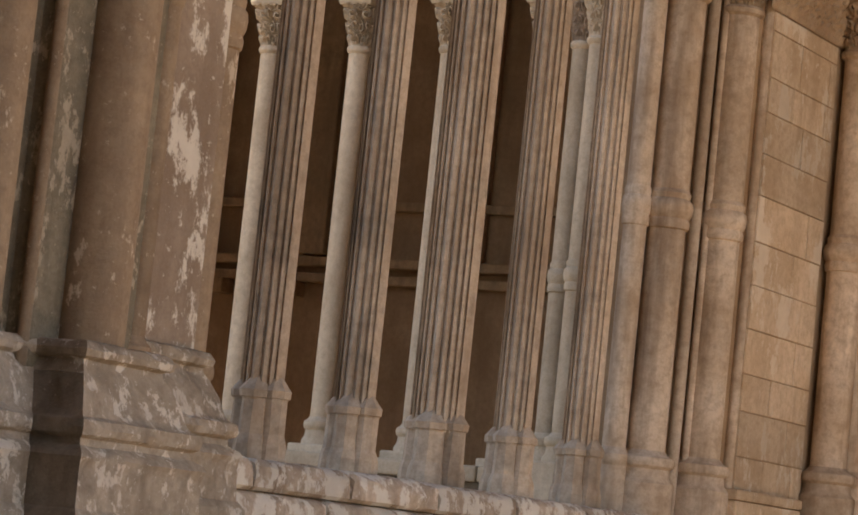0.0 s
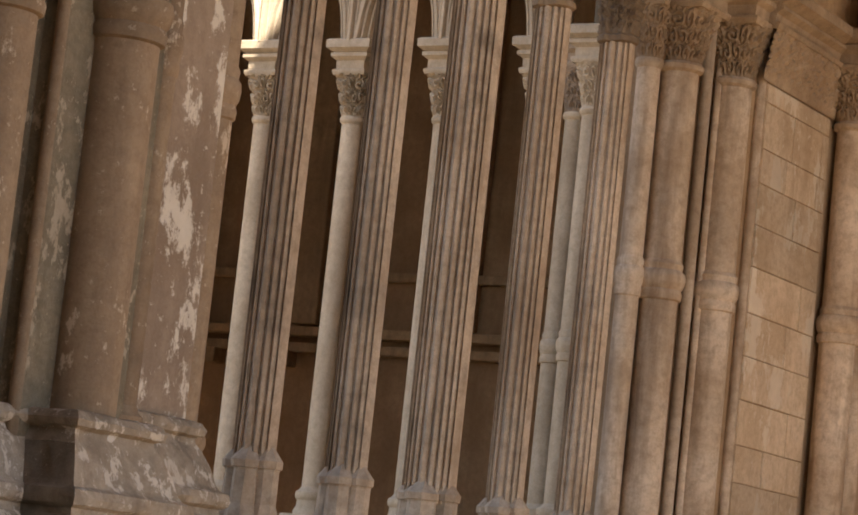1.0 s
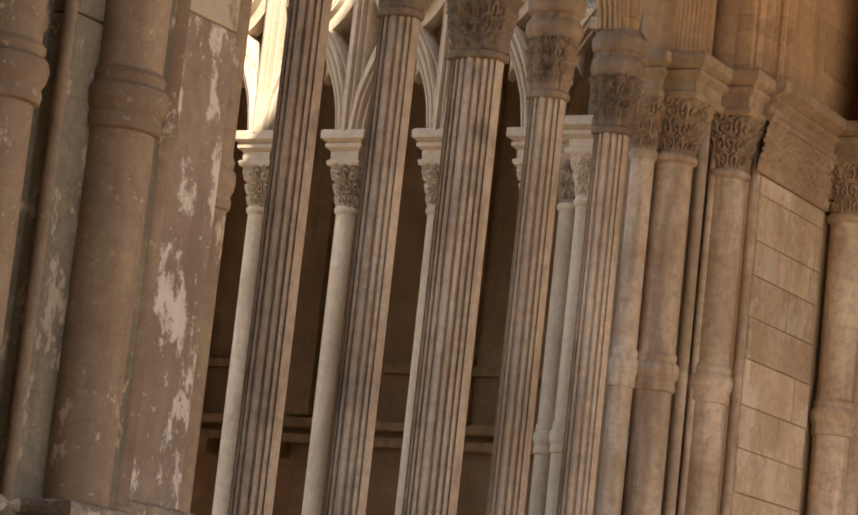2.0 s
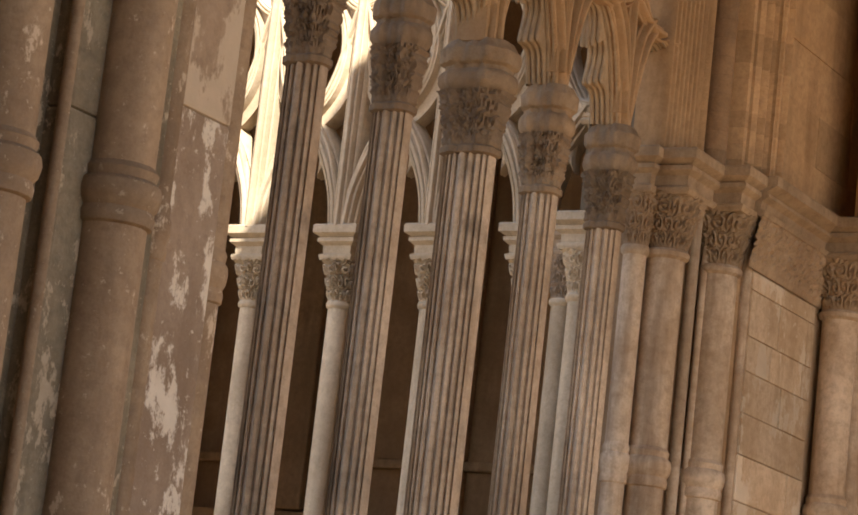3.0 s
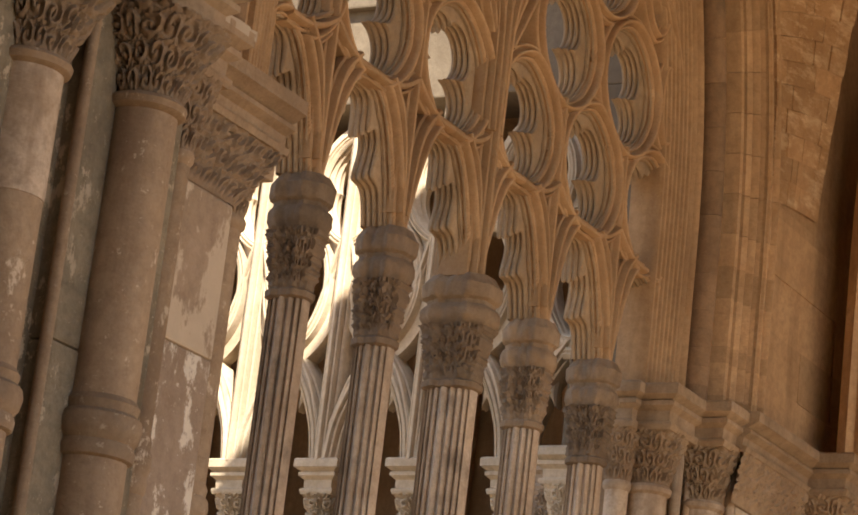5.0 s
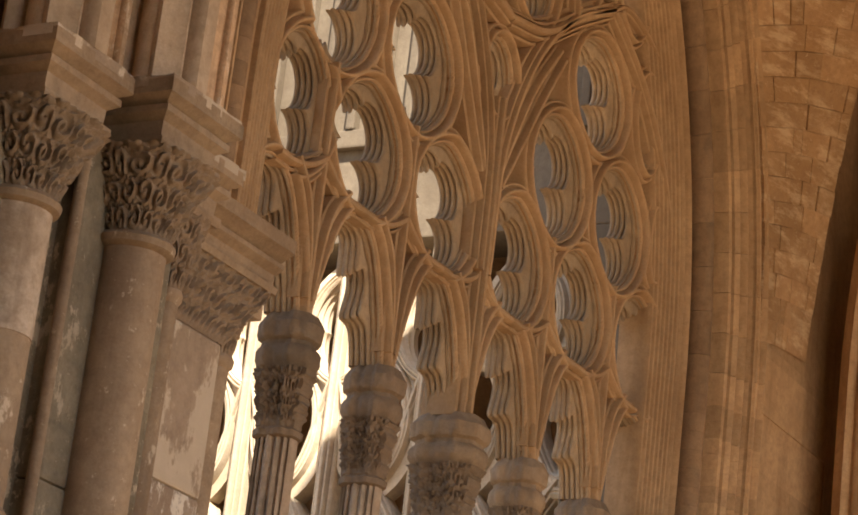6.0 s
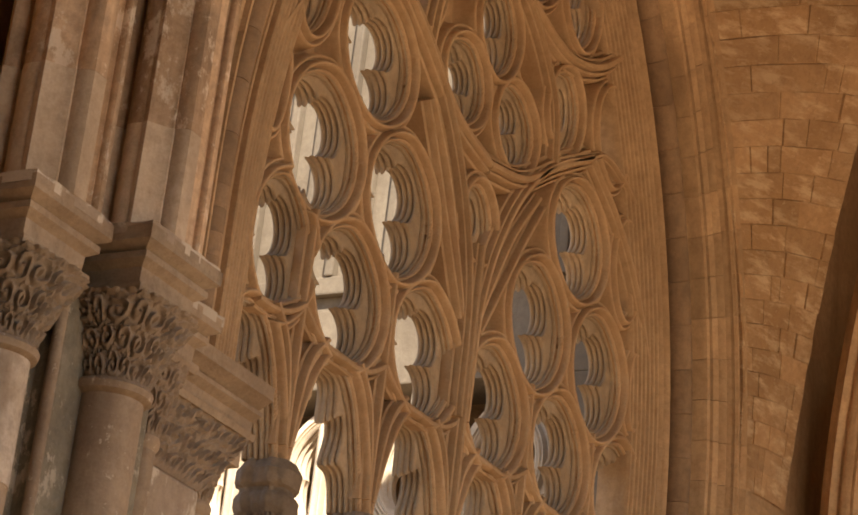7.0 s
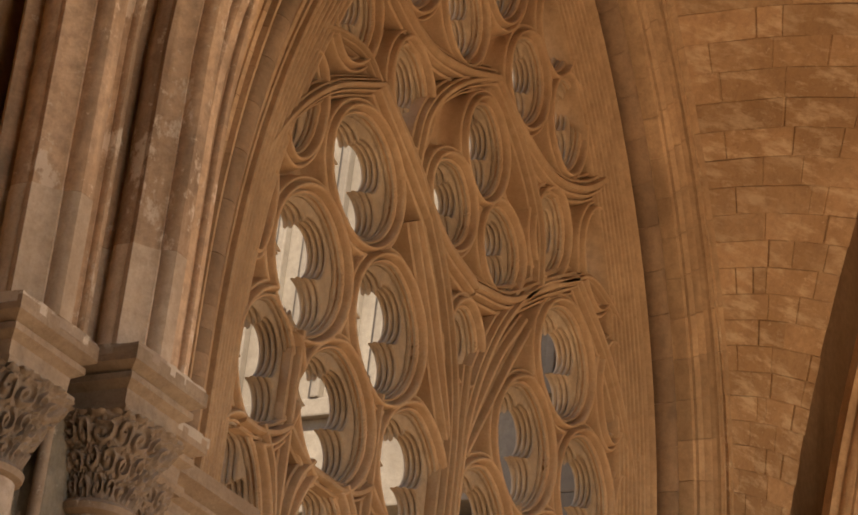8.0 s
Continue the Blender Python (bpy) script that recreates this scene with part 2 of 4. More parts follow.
# ---- columns ----
def mullion(w, d, rolls, at, label, sooty=False):
    col = thing("column", label, "column", "slender columns of the traceried window", at=at)
    sec = clustered(w, d, (0.28, -0.2, 0.4, -0.3, 0.6, -0.3, 1.0, -0.3, 0.6, -0.3, 0.4, -0.2, 0.28) if rolls < 7 else (0.25, -0.2, 0.35, -0.25, 0.5, -0.25, 0.6, -0.25, 1.0, -0.25, 0.6, -0.25, 0.5, -0.25, 0.35, -0.2, 0.25))
    plain = ridged(w, d, 2, depth=0.05)

    def ring(z, s, t=None, jitter=0.0, soft=False):
        return [(u * s + jitter * noise.noise(Vector((u * 55, v * 38, z * 22 + at[0] * 7))),
                 v * (t or s) + jitter * noise.noise(Vector((v * 55 + 9, u * 55, z * 22 + at[0] * 5))), z) for u, v in (plain if soft else sec)]

    # a cluster of faceted pedestals with pointed caps
    big = d > 0.3
    for px, py, r, dz in ((0, d * 0.38, 0.072, 0.0), (0, -d * 0.38, 0.072, 0.004), (-w * 0.32, -d * 0.02, 0.1 if big else 0.08, 0.002), (w * 0.32, d * 0.02, 0.1 if big else 0.08, 0.006)):
        def facet(z, k):
            return [(px + r * k * math.cos(math.pi * (2 * j + 1) / 8) + 0.006 * noise.noise(Vector((j * 3.1 + px * 40, z * 19, at[0] * 3 + py * 31))),
                     py + r * k * math.sin(math.pi * (2 * j + 1) / 8) + 0.006 * noise.noise(Vector((j * 2.3, z * 21, at[0] * 5 + py * 17))), z + 0.006 * noise.noise(Vector((j * 1.7, at[0], py * 9)))) for j in range(8)]
        c = COLLAR + dz
        part("base", lofted("base", [facet(SILL - 0.04, 1.36), facet(SILL + 0.08, 1.3), facet(SILL + 0.11, 1.2), facet(SILL + 0.14, 1.06), facet(c - 0.1, 1.0), facet(c - 0.09, 1.05),
                                     facet(c - 0.085, 1.2), facet(c - 0.045, 1.27), facet(c - 0.04, 1.22), facet(c - 0.02, 1.0), facet(c + 0.045, 0.3)], smooth=False), MULLION, col, "faceted pedestal with a pointed cap")
    zs = [COLLAR - 0.1 + (NECK - COLLAR + 0.1) * k / 10 for k in range(11)]
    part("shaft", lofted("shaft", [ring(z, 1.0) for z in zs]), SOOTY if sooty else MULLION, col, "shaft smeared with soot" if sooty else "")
    cap = [ring(NECK - 0.03, 1.05, 1.02, 0, True), ring(NECK - 0.02, 1.4, 1.16, 0, True), ring(NECK + 0.015, 1.45, 1.18, 0, True), ring(NECK + 0.03, 1.2, 1.06, 0, True)]
    for k in range(31):
        f = k / 30
        z = NECK + 0.04 + (BELL - NECK - 0.04) * f
        row = []
        for j, (u, v) in enumerate(plain):
            lump = relief(j * 9 / len(plain) + at[0] * 0.37, f * 2.1) * min(1, 4 * f) * 0.014 + 0.018 * noise.noise(Vector((u * 40, v * 40, z * 30 + at[0] * 7)))
            k1, k2 = 1.28 + 0.6 * f ** 1.4, 1.1 + 0.32 * f ** 1.4
            away = Vector((u / w, v / d)).normalized()
            row.append((u * k1 + away.x * lump, v * k2 + away.y * lump, z))
        cap.append(row)
    part("capital", lofted("capital", cap), DARKCARVED, col, "weathered capital carved with leaves")
    steps = [(-0.01, 1.5, 1.2), (0.02, 1.8, 1.4), (0.05, 1.98, 1.5), (0.1, 1.98, 1.5), (0.125, 1.8, 1.4), (0.14, 1.6, 1.28), (0.165, 1.6, 1.28), (0.18, 1.95, 1.47), (0.205, 2.06, 1.52), (0.27, 2.06, 1.52), (0.285, 1.9, 1.42), (IMPOST - BELL, 1.5, 1.2)]
    part("abacus", lofted("abacus", [ring(BELL + dz, k1, k2, 0.012 if 0 < dz < 0.3 else 0, True) for dz, k1, k2 in steps]), CARVED if at[0] in (2, 3) else DARKCARVED, col, "moulded drum-shaped abacus")
    return col


for i in range(5):
    mid = i == 2
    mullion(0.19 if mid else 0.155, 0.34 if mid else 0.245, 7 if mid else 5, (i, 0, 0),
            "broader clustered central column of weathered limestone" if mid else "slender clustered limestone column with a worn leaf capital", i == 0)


# ---- tracery ----
RIM = [0]


def rolls(d, reach, count=3, n=13):
    """The reveal of an opening from its face to mid-depth: rolls and hollows stepping inwards, then the cusped plate."""
    out = []
    for k in range(n):
        s = (k + 0.5) / n
        foil = min(1, max(0, (s - 0.38) / 0.3))
        out.append((-0.01 - reach * s + 0.011 * math.cos(2 * math.pi * count * s), foil * foil * (3 - 2 * foil), -d * 0.48 * (1 - s) - 0.004))
    return out


def lens(top, mat, cx, cz, hw, hh, lobes=8, tilt=0.0, power=1.25, d=0.32, w=0.075, n=80, foil=0.4, turn=0.0, flange=0.11):
    """A cusped opening: a moulded rim with a thin foiled plate inside."""
    RIM[0] += 1
    d += 0.004 * (RIM[0] % 3)
    ct, st = math.cos(radians(tilt)), math.sin(radians(tilt))
    base = []
    for k in range(n):
        a = 2 * math.pi * k / n
        c, s = math.cos(a), math.sin(a)
        base.append((math.copysign(abs(c) ** power, c), s, a))

    def ring(off, amount, y):
        out = []
        for c, s, a in base:
            f = 1 - foil * amount * (1 - abs(math.sin(a * lobes / 2 + turn)) ** 0.55)
            x, z = c * (hw + off) * f, s * (hh + off) * f
            out.append((cx + x * ct - z * st, y, cz + x * st + z * ct))
        return out

    back = 0.22 + 0.02 * (RIM[0] % 5)
    half = [(w + flange, 0, -d * back), (w + 0.012, 0, -d * (back + 0.03)), (w, 0, -d * 0.44), (w * 0.92, 0, -d * 0.49), (w * 0.75, 0, -d * 0.5), (w * 0.6, 0, -d * 0.43), (w * 0.42, 0, -d * 0.49), (w * 0.25, 0, -d * 0.5), (w * 0.08, 0, -d * 0.45)] + rolls(d, 0.065)
    rings = [ring(*h) for h in half] + [ring(o, f, -y) for o, f, y in reversed(half)]
    part("foiled_opening", lofted("foiled_opening", rings, caps=False, loop=True), mat, top)


def light_head(top, mat, xc, z0, half_w=0.44, rise=0.85, d=0.32):
    """The cusped pointed head of one light between two columns."""
    out = []
    for k in range(49):
        f = k / 48
        s = -1 if f < 0.5 else 1
        g = abs(2 * f - 1)              # 1 at the foot, 0 at the apex
        out.append((s * half_w * g ** 0.7, rise * (1 - g ** 1.75), f))

    def ring(off, foil, y):
        r = []
        for x, z, f in out:
            k = 1 - 0.34 * foil * (1 - abs(math.sin(math.pi * 3 * f)) ** 0.6)
            if f < 0.1 or f > 0.9:
                k = 1 - (1 - k) * 0.3
            r.append((xc + x * (1 + off / half_w) * k, y, z0 + z * k * (1 + off) - 0.02))
        return r

    half = [(0.075, 0, -d * 0.44), (0.065, 0.0, -d / 2), (0.045, 0.0, -d / 2), (0.03, 0, -d * 0.46), (0.01, 0.0, -d / 2)] + rolls(d, 0.06)
    rings = [ring(*h) for h in half] + [ring(o, f, -y) for o, f, y in reversed(half)]
    part("light_head", lofted("light_head", rings, closed=False, caps=False, loop=True), mat, top)


def rib(top, mat, path, w=0.12, d=0.36):
    RIM[0] += 1
    d += 0.003 * (RIM[0] % 4)
    sec = moulding(w, d)
    if d < 0.31:                        # slim ribs are plain rolls with a quirk on each side
        sec = [(u * w, v * d) for u, v in ((-0.5, 0.4), (-0.5, -0.34), (-0.4, -0.38), (-0.33, -0.36), (-0.3, -0.2), (-0.24, -0.2), (-0.2, -0.44), (-0.1, -0.5), (0.1, -0.5), (0.2, -0.44), (0.24, -0.2), (0.3, -0.2), (0.33, -0.36), (0.4, -0.38), (0.5, -0.34), (0.5, 0.4))]
    part("tracery_bar", bar("tracery_bar", path, sec), mat, top)


def outline(cx, cz, hw, hh, power=1.25, tilt=0.0, n=56):
    ct, st = math.cos(radians(tilt)), math.sin(radians(tilt))
    out = []
    for k in range(n):
        a = 2 * math.pi * k / n
        c, s = math.cos(a), math.sin(a)
        x, z = math.copysign(abs(c) ** power, c) * hw, s * hh
        out.append((cx + x * ct - z * st, cz + x * st + z * ct))
    return out


def head_outline(xc, z0, half_w, rise):
    out = [(xc - half_w, z0 - 0.4)]
    for k in range(41):
        f = k / 40
        g = abs(2 * f - 1)
        out.append((xc + (-1 if f < 0.5 else 1) * half_w * g ** 0.7, z0 + rise * (1 - g ** 1.75)))
    return out + [(xc + half_w, z0 - 0.4)]


def signed_distance(poly, X, Z):
    """Distance to a closed outline, negative inside."""
    P = np.array(poly)
    Q = np.roll(P, -1, 0)
    best = np.full(X.shape, 1e9)
    inside = np.zeros(X.shape, bool)
    for (ax, az), (bx, bz) in zip(P, Q):
        dx, dz = bx - ax, bz - az
        t = np.clip(((X - ax) * dx + (Z - az) * dz) / (dx * dx + dz * dz + 1e-12), 0, 1)
        best = np.minimum(best, (X - ax - t * dx) ** 2 + (Z - az - t * dz) ** 2)
        if az != bz:
            inside ^= ((az > Z) != (bz > Z)) & (X < ax + (Z - az) / (bz - az) * dx)
    best = np.sqrt(best)
    return np.where(inside, -best, best)


def tracery_web(name, openings, inside, x0, x1, z0, z1, step, profile, back_y):
    """A moulded stone web round the openings: its face steps back towards each opening's edge by the profile (distance, depth)."""
    xs, zs = np.arange(x0, x1, step), np.arange(z0, z1, step)
    X, Z = np.meshgrid(xs, zs, indexing="ij")
    S = np.full(X.shape, 0.6)
    for poly in openings:
        P = np.array(poly)
        a, c = np.searchsorted(xs, (P[:, 0].min() - 0.5, P[:, 0].max() + 0.5))
        e, g = np.searchsorted(zs, (P[:, 1].min() - 0.5, P[:, 1].max() + 0.5))
        if a < c and e < g:
            S[a:c, e:g] = np.minimum(S[a:c, e:g], signed_distance(poly, X[a:c, e:g], Z[a:c, e:g]))
    # pull the corners next to an edge onto it
    gx, gz = np.gradient(S, step)
    near = (S < 0) & (S > -step * 1.5)
    length = gx * gx + gz * gz + 1e-6
    Xm, Zm = np.where(near, X - S * gx / length, X), np.where(near, Z - S * gz / length, Z)
    Y = np.interp(np.maximum(S, 0), [p[0] for p in profile], [p[1] for p in profile])
    keep = ((S > 0) | near) & inside(X, Z)
    cell = keep[:-1, :-1] & keep[1:, :-1] & keep[1:, 1:] & keep[:-1, 1:]
    index = -np.ones(X.shape, int)
    used = np.zeros(X.shape, bool)
    for s, t in ((0, 0), (1, 0), (1, 1), (0, 1)):
        used[s:X.shape[0] - 1 + s, t:X.shape[1] - 1 + t] |= cell
    count = int(used.sum())
    index[used] = np.arange(count)
    I, J = np.nonzero(cell)
    quads = np.stack([index[I, J], index[I + 1, J], index[I + 1, J + 1], index[I, J + 1]], 1)
    front = np.stack([Xm[used], -Y[used], Zm[used]], 1)
    back = np.stack([Xm[used], np.full(count, back_y), Zm[used]], 1)
    # rim between front and back round every edge
    edges = {}
    for q in quads.tolist():
        for k in range(4):
            u, v = q[k], q[(k + 1) % 4]
            if (v, u) in edges:
                del edges[(v, u)]
            else:
                edges[(u, v)] = 1
    rim = sorted({u for e in edges for u in e})
    place = {u: count + k for k, u in enumerate(rim)}
    faces = quads.tolist() + [(v, u, place[u], place[v]) for u, v in edges]
    me = bpy.data.meshes.new(name)
    me.from_pydata(np.concatenate([front, back[rim]]).tolist(), [], faces)
    me.shade_smooth()
    return me


def reveal(d):
    """Section of a cusped plate from face to back: (offset, share of the cusps, depth). A plain rim, then rolls parted by narrow grooves."""
    out = [(0.02, 0, -d * 0.46), (0.0, 0.0, -d * 0.46), (-0.006, 0.0, -d * 0.4), (0.012, 0.0, -d * 0.36), (0.012, 0.0, -d * 0.3), (-0.012, 0.05, -d * 0.28), (-0.014, 0.08, -d * 0.2), (-0.004, 0.1, -d * 0.17), (-0.004, 0.66, -d * 0.16)]
    for k, share in enumerate((0.8, 0.92, 1.0, 0.96)):
        y = -d * 0.15 + d * 0.2 * k
        out += [(-0.008 - 0.004 * k, share - 0.02, y), (-0.018 - 0.004 * k, share - 0.02, y + d * 0.02), (-0.026 - 0.004 * k, share, y + d * 0.07), (-0.022 - 0.004 * k, share, y + d * 0.13), (-0.006 - 0.004 * k, share - 0.02, y + d * (0.15 + 0.01 * k)), (-0.005 - 0.004 * k, share - 0.03, y + d * 0.19)]
    return out + [(0.0, 0.0, d * 0.66), (0.02, 0, d * 0.66)]


def foils(top, mat, cx, cz, hw, hh, lobes=8, tilt=0.0, power=1.25, foil=0.4, turn=0.0, d=0.19, n=96):
    """The cusped inner ring of an opening."""
    ct, st = math.cos(radians(tilt)), math.sin(radians(tilt))

    def ring(off, amount, y):
        out = []
        for k in range(n):
            a = 2 * math.pi * k / n
            c, s = math.cos(a), math.sin(a)
            f = 1 - foil * amount * (0.6 + 0.4 * abs(c)) * (1 - abs(math.sin(a * lobes / 2 + turn)) ** 0.72)
            x, z = math.copysign(abs(c) ** power, c) * (hw + off) * f, s * (hh + off) * f
            out.append((cx + x * ct - z * st, y, cz + x * st + z * ct))
        return out

    half = reveal(d)
    rings = [ring(*h) for h in half]
    part("foiled_opening", lofted("foiled_opening", rings, caps=False, loop=True), mat, top)


def head_foils(top, mat, xc, z0, half_w, rise, d=0.19):
    pts = []
    for k in range(97):
        f = k / 96
        g = abs(2 * f - 1)
        pts.append(((-1 if f < 0.5 else 1) * half_w * g ** 0.7, rise * (1 - g ** 1.75), f))

    def ring(off, amount, y):
        r = []
        for x, z, f in pts:
            g = abs(2 * f - 1)
            k = 1 - amount * (0.3 * math.exp(-((g - 0.7) / 0.09) ** 2) + 0.26 * math.exp(-((g - 0.33) / 0.09) ** 2))
            r.append((xc + x * (1 + off / half_w) * k, y, z0 + z * k * (1 + off) - 0.01))
        return r

    half = reveal(d)
    rings = [ring(*h) for h in half]
    part("light_head", lofted("light_head", rings, closed=False, caps=False, loop=True), mat, top)


tracery = thing("window_tracery", "flowing brown limestone tracery of a six-light gothic window", "tracery")
TX, MID = -0.07, 1.93
ARCH_MID, ARCH_R, ARCH_Z, ARCH_OFF = 1.93, 6.15, 7.5, 3.18   # the pointed arch: axis, radius, springing, offset of its centres
OPEN = []


def opening(cx, cz, hw, hh, lobes=4, tilt=0.0, power=1.2, turn=0.0, foil=0.63):
    OPEN.append(outline(cx, cz, hw, hh, power, tilt))
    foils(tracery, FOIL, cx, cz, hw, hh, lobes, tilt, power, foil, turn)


for i in range(-1, 5):
    xc = i + 0.5 + TX * 0.6
    OPEN.append(head_outline(xc, IMPOST, 0.44, 0.78))
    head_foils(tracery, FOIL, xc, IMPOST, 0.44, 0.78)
    opening(i + 0.5 + TX + (0.2 if i < 0 else 0), 7.56, 0.415 if i >= 0 else 0.33, 0.44, 4, power=1.3)
for i in (0, 1, 3, 4):
    opening(i + TX, 8.36, 0.42, 0.45, 4)
for s in (-1, 1):
    opening(MID + 1.5 * s, 9.2, 0.42, 0.41, power=1.1)
    opening(MID + 1.87 * s, 10.2, 0.23, 0.34, 4, 12 * s)
    opening(MID + 1.08 * s, 10.03, 0.24, 0.33, 3, -14 * s, turn=0.6)
    opening(MID + 0.38 * s, 9.57, 0.28, 0.3, 4, 14 * s)
    opening(MID + 0.5 * s, 10.98, 0.27, 0.34, 4, -10 * s)
    opening(MID + 1.18 * s, 10.98, 0.25, 0.34, 4, 10 * s)
    opening(MID + 0.85 * s, 11.6, 0.25, 0.32, 4, 5 * s)
    opening(MID + 2.3 * s, 9.3, 0.17, 0.34, 4, 8 * s)
    opening(MID + 2.6 * s, 8.45, 0.05, 0.24, 4, 4 * s)
opening(MID, 8.7, 0.2, 0.26, 3, turn=0.6)
opening(MID, 10.16, 0.27, 0.34, 4)
opening(MID, 11.6, 0.27, 0.36, 4)
def in_arch(X, Z):
    r, cz, off = ARCH_R + 0.05, ARCH_Z, ARCH_OFF
    low = np.abs(X - MID) < r - off
    high = ((X - MID - off) ** 2 + (Z - cz) ** 2 < r * r) & ((X - MID + off) ** 2 + (Z - cz) ** 2 < r * r)
    return np.where(Z < cz, low, high)


BARS = [([(i + TX * 0.8, IMPOST - 0.02 + 0.1 * k) for k in range(17)], 0.1, 0.27) for i in (0, 1, 3, 4)]
for i in range(5):                      # ribs fanning out over each capital to the rims above
    x = i + TX * 0.8
    for s in (-1, 1):
        BARS.append((spline([(x + 0.03 * s, 6.42), (x + 0.07 * s, 6.75), (x + 0.15 * s, 7.02), (x + 0.3 * s, 7.2)], 5), 0.1, 0.3))
        BARS.append((spline([(x, 7.3), (x + 0.16 * s, 7.2), (x + 0.34 * s, 7.15), (x + 0.5 * s, 7.15)], 4), 0.11, 0.29))
for s in (-1, 1):
    for q in (-1, 1):                   # sub-arch over three lights
        xc = MID + 1.5 * s
        BARS.append((spline([(xc + 1.45 * q, 7.3), (xc + 1.4 * q, 8.2), (xc + 1.1 * q, 8.95), (xc + 0.62 * q, 9.5), (xc, 9.86)]), 0.15, 0.36))
    for g in (0.17, 0.31):              # inner orders of the sub-arch beside the central stem
        BARS.append((spline([(MID + (0.02 + g * 0.4) * s, 7.95), (MID + (0.1 + g * 0.8) * s, 8.3), (MID + (0.34 + g * 0.9) * s, 8.84 - g * 0.2), (MID + (0.72 + g * 0.5) * s, 9.28 - g * 0.3)]), 0.1, 0.3))
    # bowls and the great central figure
    BARS.append((spline([(MID + 1.5 * s, 9.86), (MID + 1.0 * s, 9.56), (MID + 0.5 * s, 9.24), (MID, 9.12)]), 0.22, 0.36))
    BARS.append((spline([(MID + 0.95 * s, 9.52), (MID + 0.85 * s, 10.0), (MID + 0.5 * s, 10.4), (MID, 10.72)]), 0.15, 0.35))
    BARS.append((spline([(MID, 10.72), (MID + 0.5 * s, 10.52), (MID + 1.0 * s, 10.44), (MID + 1.5 * s, 10.6), (MID + 1.95 * s, 10.95)]), 0.22, 0.36))
    BARS.append((spline([(MID + 1.5 * s, 9.86), (MID + 1.75 * s, 9.98), (MID + 2.1 * s, 9.93), (MID + 2.4 * s, 9.8)]), 0.12, 0.33))


FACE = [(0, 0.085), (0.007, 0.105), (0.014, 0.108), (0.02, 0.055), (0.027, 0.055), (0.033, 0.125), (0.044, 0.152), (0.055, 0.152), (0.064, 0.135), (0.071, 0.07), (0.078, 0.07), (0.085, 0.115),
        (0.097, 0.122), (0.108, 0.1), (0.116, 0.02), (0.14, -0.04), (0.6, -0.05)]
tracery.location = (0, 0.01, 0)
part("tracery_web", tracery_web("tracery_web", OPEN, in_arch, MID - 3.05, MID + 3.05, IMPOST - 0.03, 12.95, 0.02, [(0, -0.1), (1, -0.1)], 0.101), TRACERY, tracery)
part("tracery_web", tracery_web("tracery_web", OPEN, in_arch, MID - 3.05, MID + 3.05, IMPOST - 0.03, 12.95, 0.0066, FACE, 0.1), TRACERY, tracery, "moulded stone web between the openings")
rib(tracery, TRACERY, [(2 + TX * 0.8, IMPOST - 0.02 + 0.17 * k) for k in range(14)], 0.2, 0.36)
for path, w, d in BARS:
    rib(tracery, TRACERY, path, w, d)


# ---- arch orders over the window ----


def arch_path(grow):
    """Stilted pointed arch; grow: how far outside the opening's edge."""
    r, cz, off = ARCH_R + grow, ARCH_Z, ARCH_OFF
    top = math.degrees(math.acos(off / r))
    left = arc(ARCH_MID + off, cz, r, 180, 180 - top, 22)
    right = arc(ARCH_MID - off, cz, r, top, 0, 22)
    up = [(left[0][0], IMPOST + (cz - IMPOST) * k / 9) for k in range(9)]
    down = [(right[-1][0], IMPOST + (cz - IMPOST) * k / 9) for k in range(8, -1, -1)]
    return up + left + right[1:] + down


def arch_piece(name, prof, u0, u1, step):
    """Part of a moulded order along the arch from u0 to u1 of its length; prof: (grow, y) loop."""
    paths = [arch_path(g) for g, _ in prof]
    n = len(paths[0]) - 1
    count = max(2, int((u1 - u0) * n / step) + 1)
    rings = []
    for k in range(count + 1):
        q = (u0 + (u1 - u0) * k / count) * n
        a = min(int(q), n - 1)
        f = q - a
        rings.append([(p[a][0] * (1 - f) + p[a + 1][0] * f, y, p[a][1] * (1 - f) + p[a + 1][1] * f) for p, (_, y) in zip(paths, prof)])
    return lofted(name, rings)


arch = thing("window_arch", "deeply moulded pointed limestone arch over the traceried window", "arch")
INNER = [(-0.03, 0.2), (-0.03, -0.11), (-0.01, -0.16), (0.02, -0.165), (0.032, -0.1), (0.045, -0.1), (0.055, -0.17), (0.08, -0.2), (0.1, -0.19), (0.112, -0.12), (0.125, -0.12), (0.135, -0.19), (0.16, -0.22), (0.185, -0.2), (0.2, -0.14), (0.2, 0.2)]
BORDER = [(-0.34, 0.12)] + [(-0.34 + 0.048 * (k + f), -0.09 - 0.012 * k - v) for k in range(7) for f, v in ((0.0, -0.012), (0.1, 0.02), (0.3, 0.04), (0.6, 0.045), (0.85, 0.036), (0.97, 0.012))] + [(-0.004, -0.12), (-0.004, 0.12)]
BACK = [(0.19, 0.2), (0.19, -0.1), (0.22, -0.12), (0.3, -0.08), (0.42, -0.08), (0.47, -0.22), (0.5, -0.24), (0.5, 0.2)]
ROLL = [(0.29 + 0.08 * math.cos(2 * math.pi * k / 18), -0.235 + 0.105 * math.sin(2 * math.pi * k / 18)) for k in range(18)]
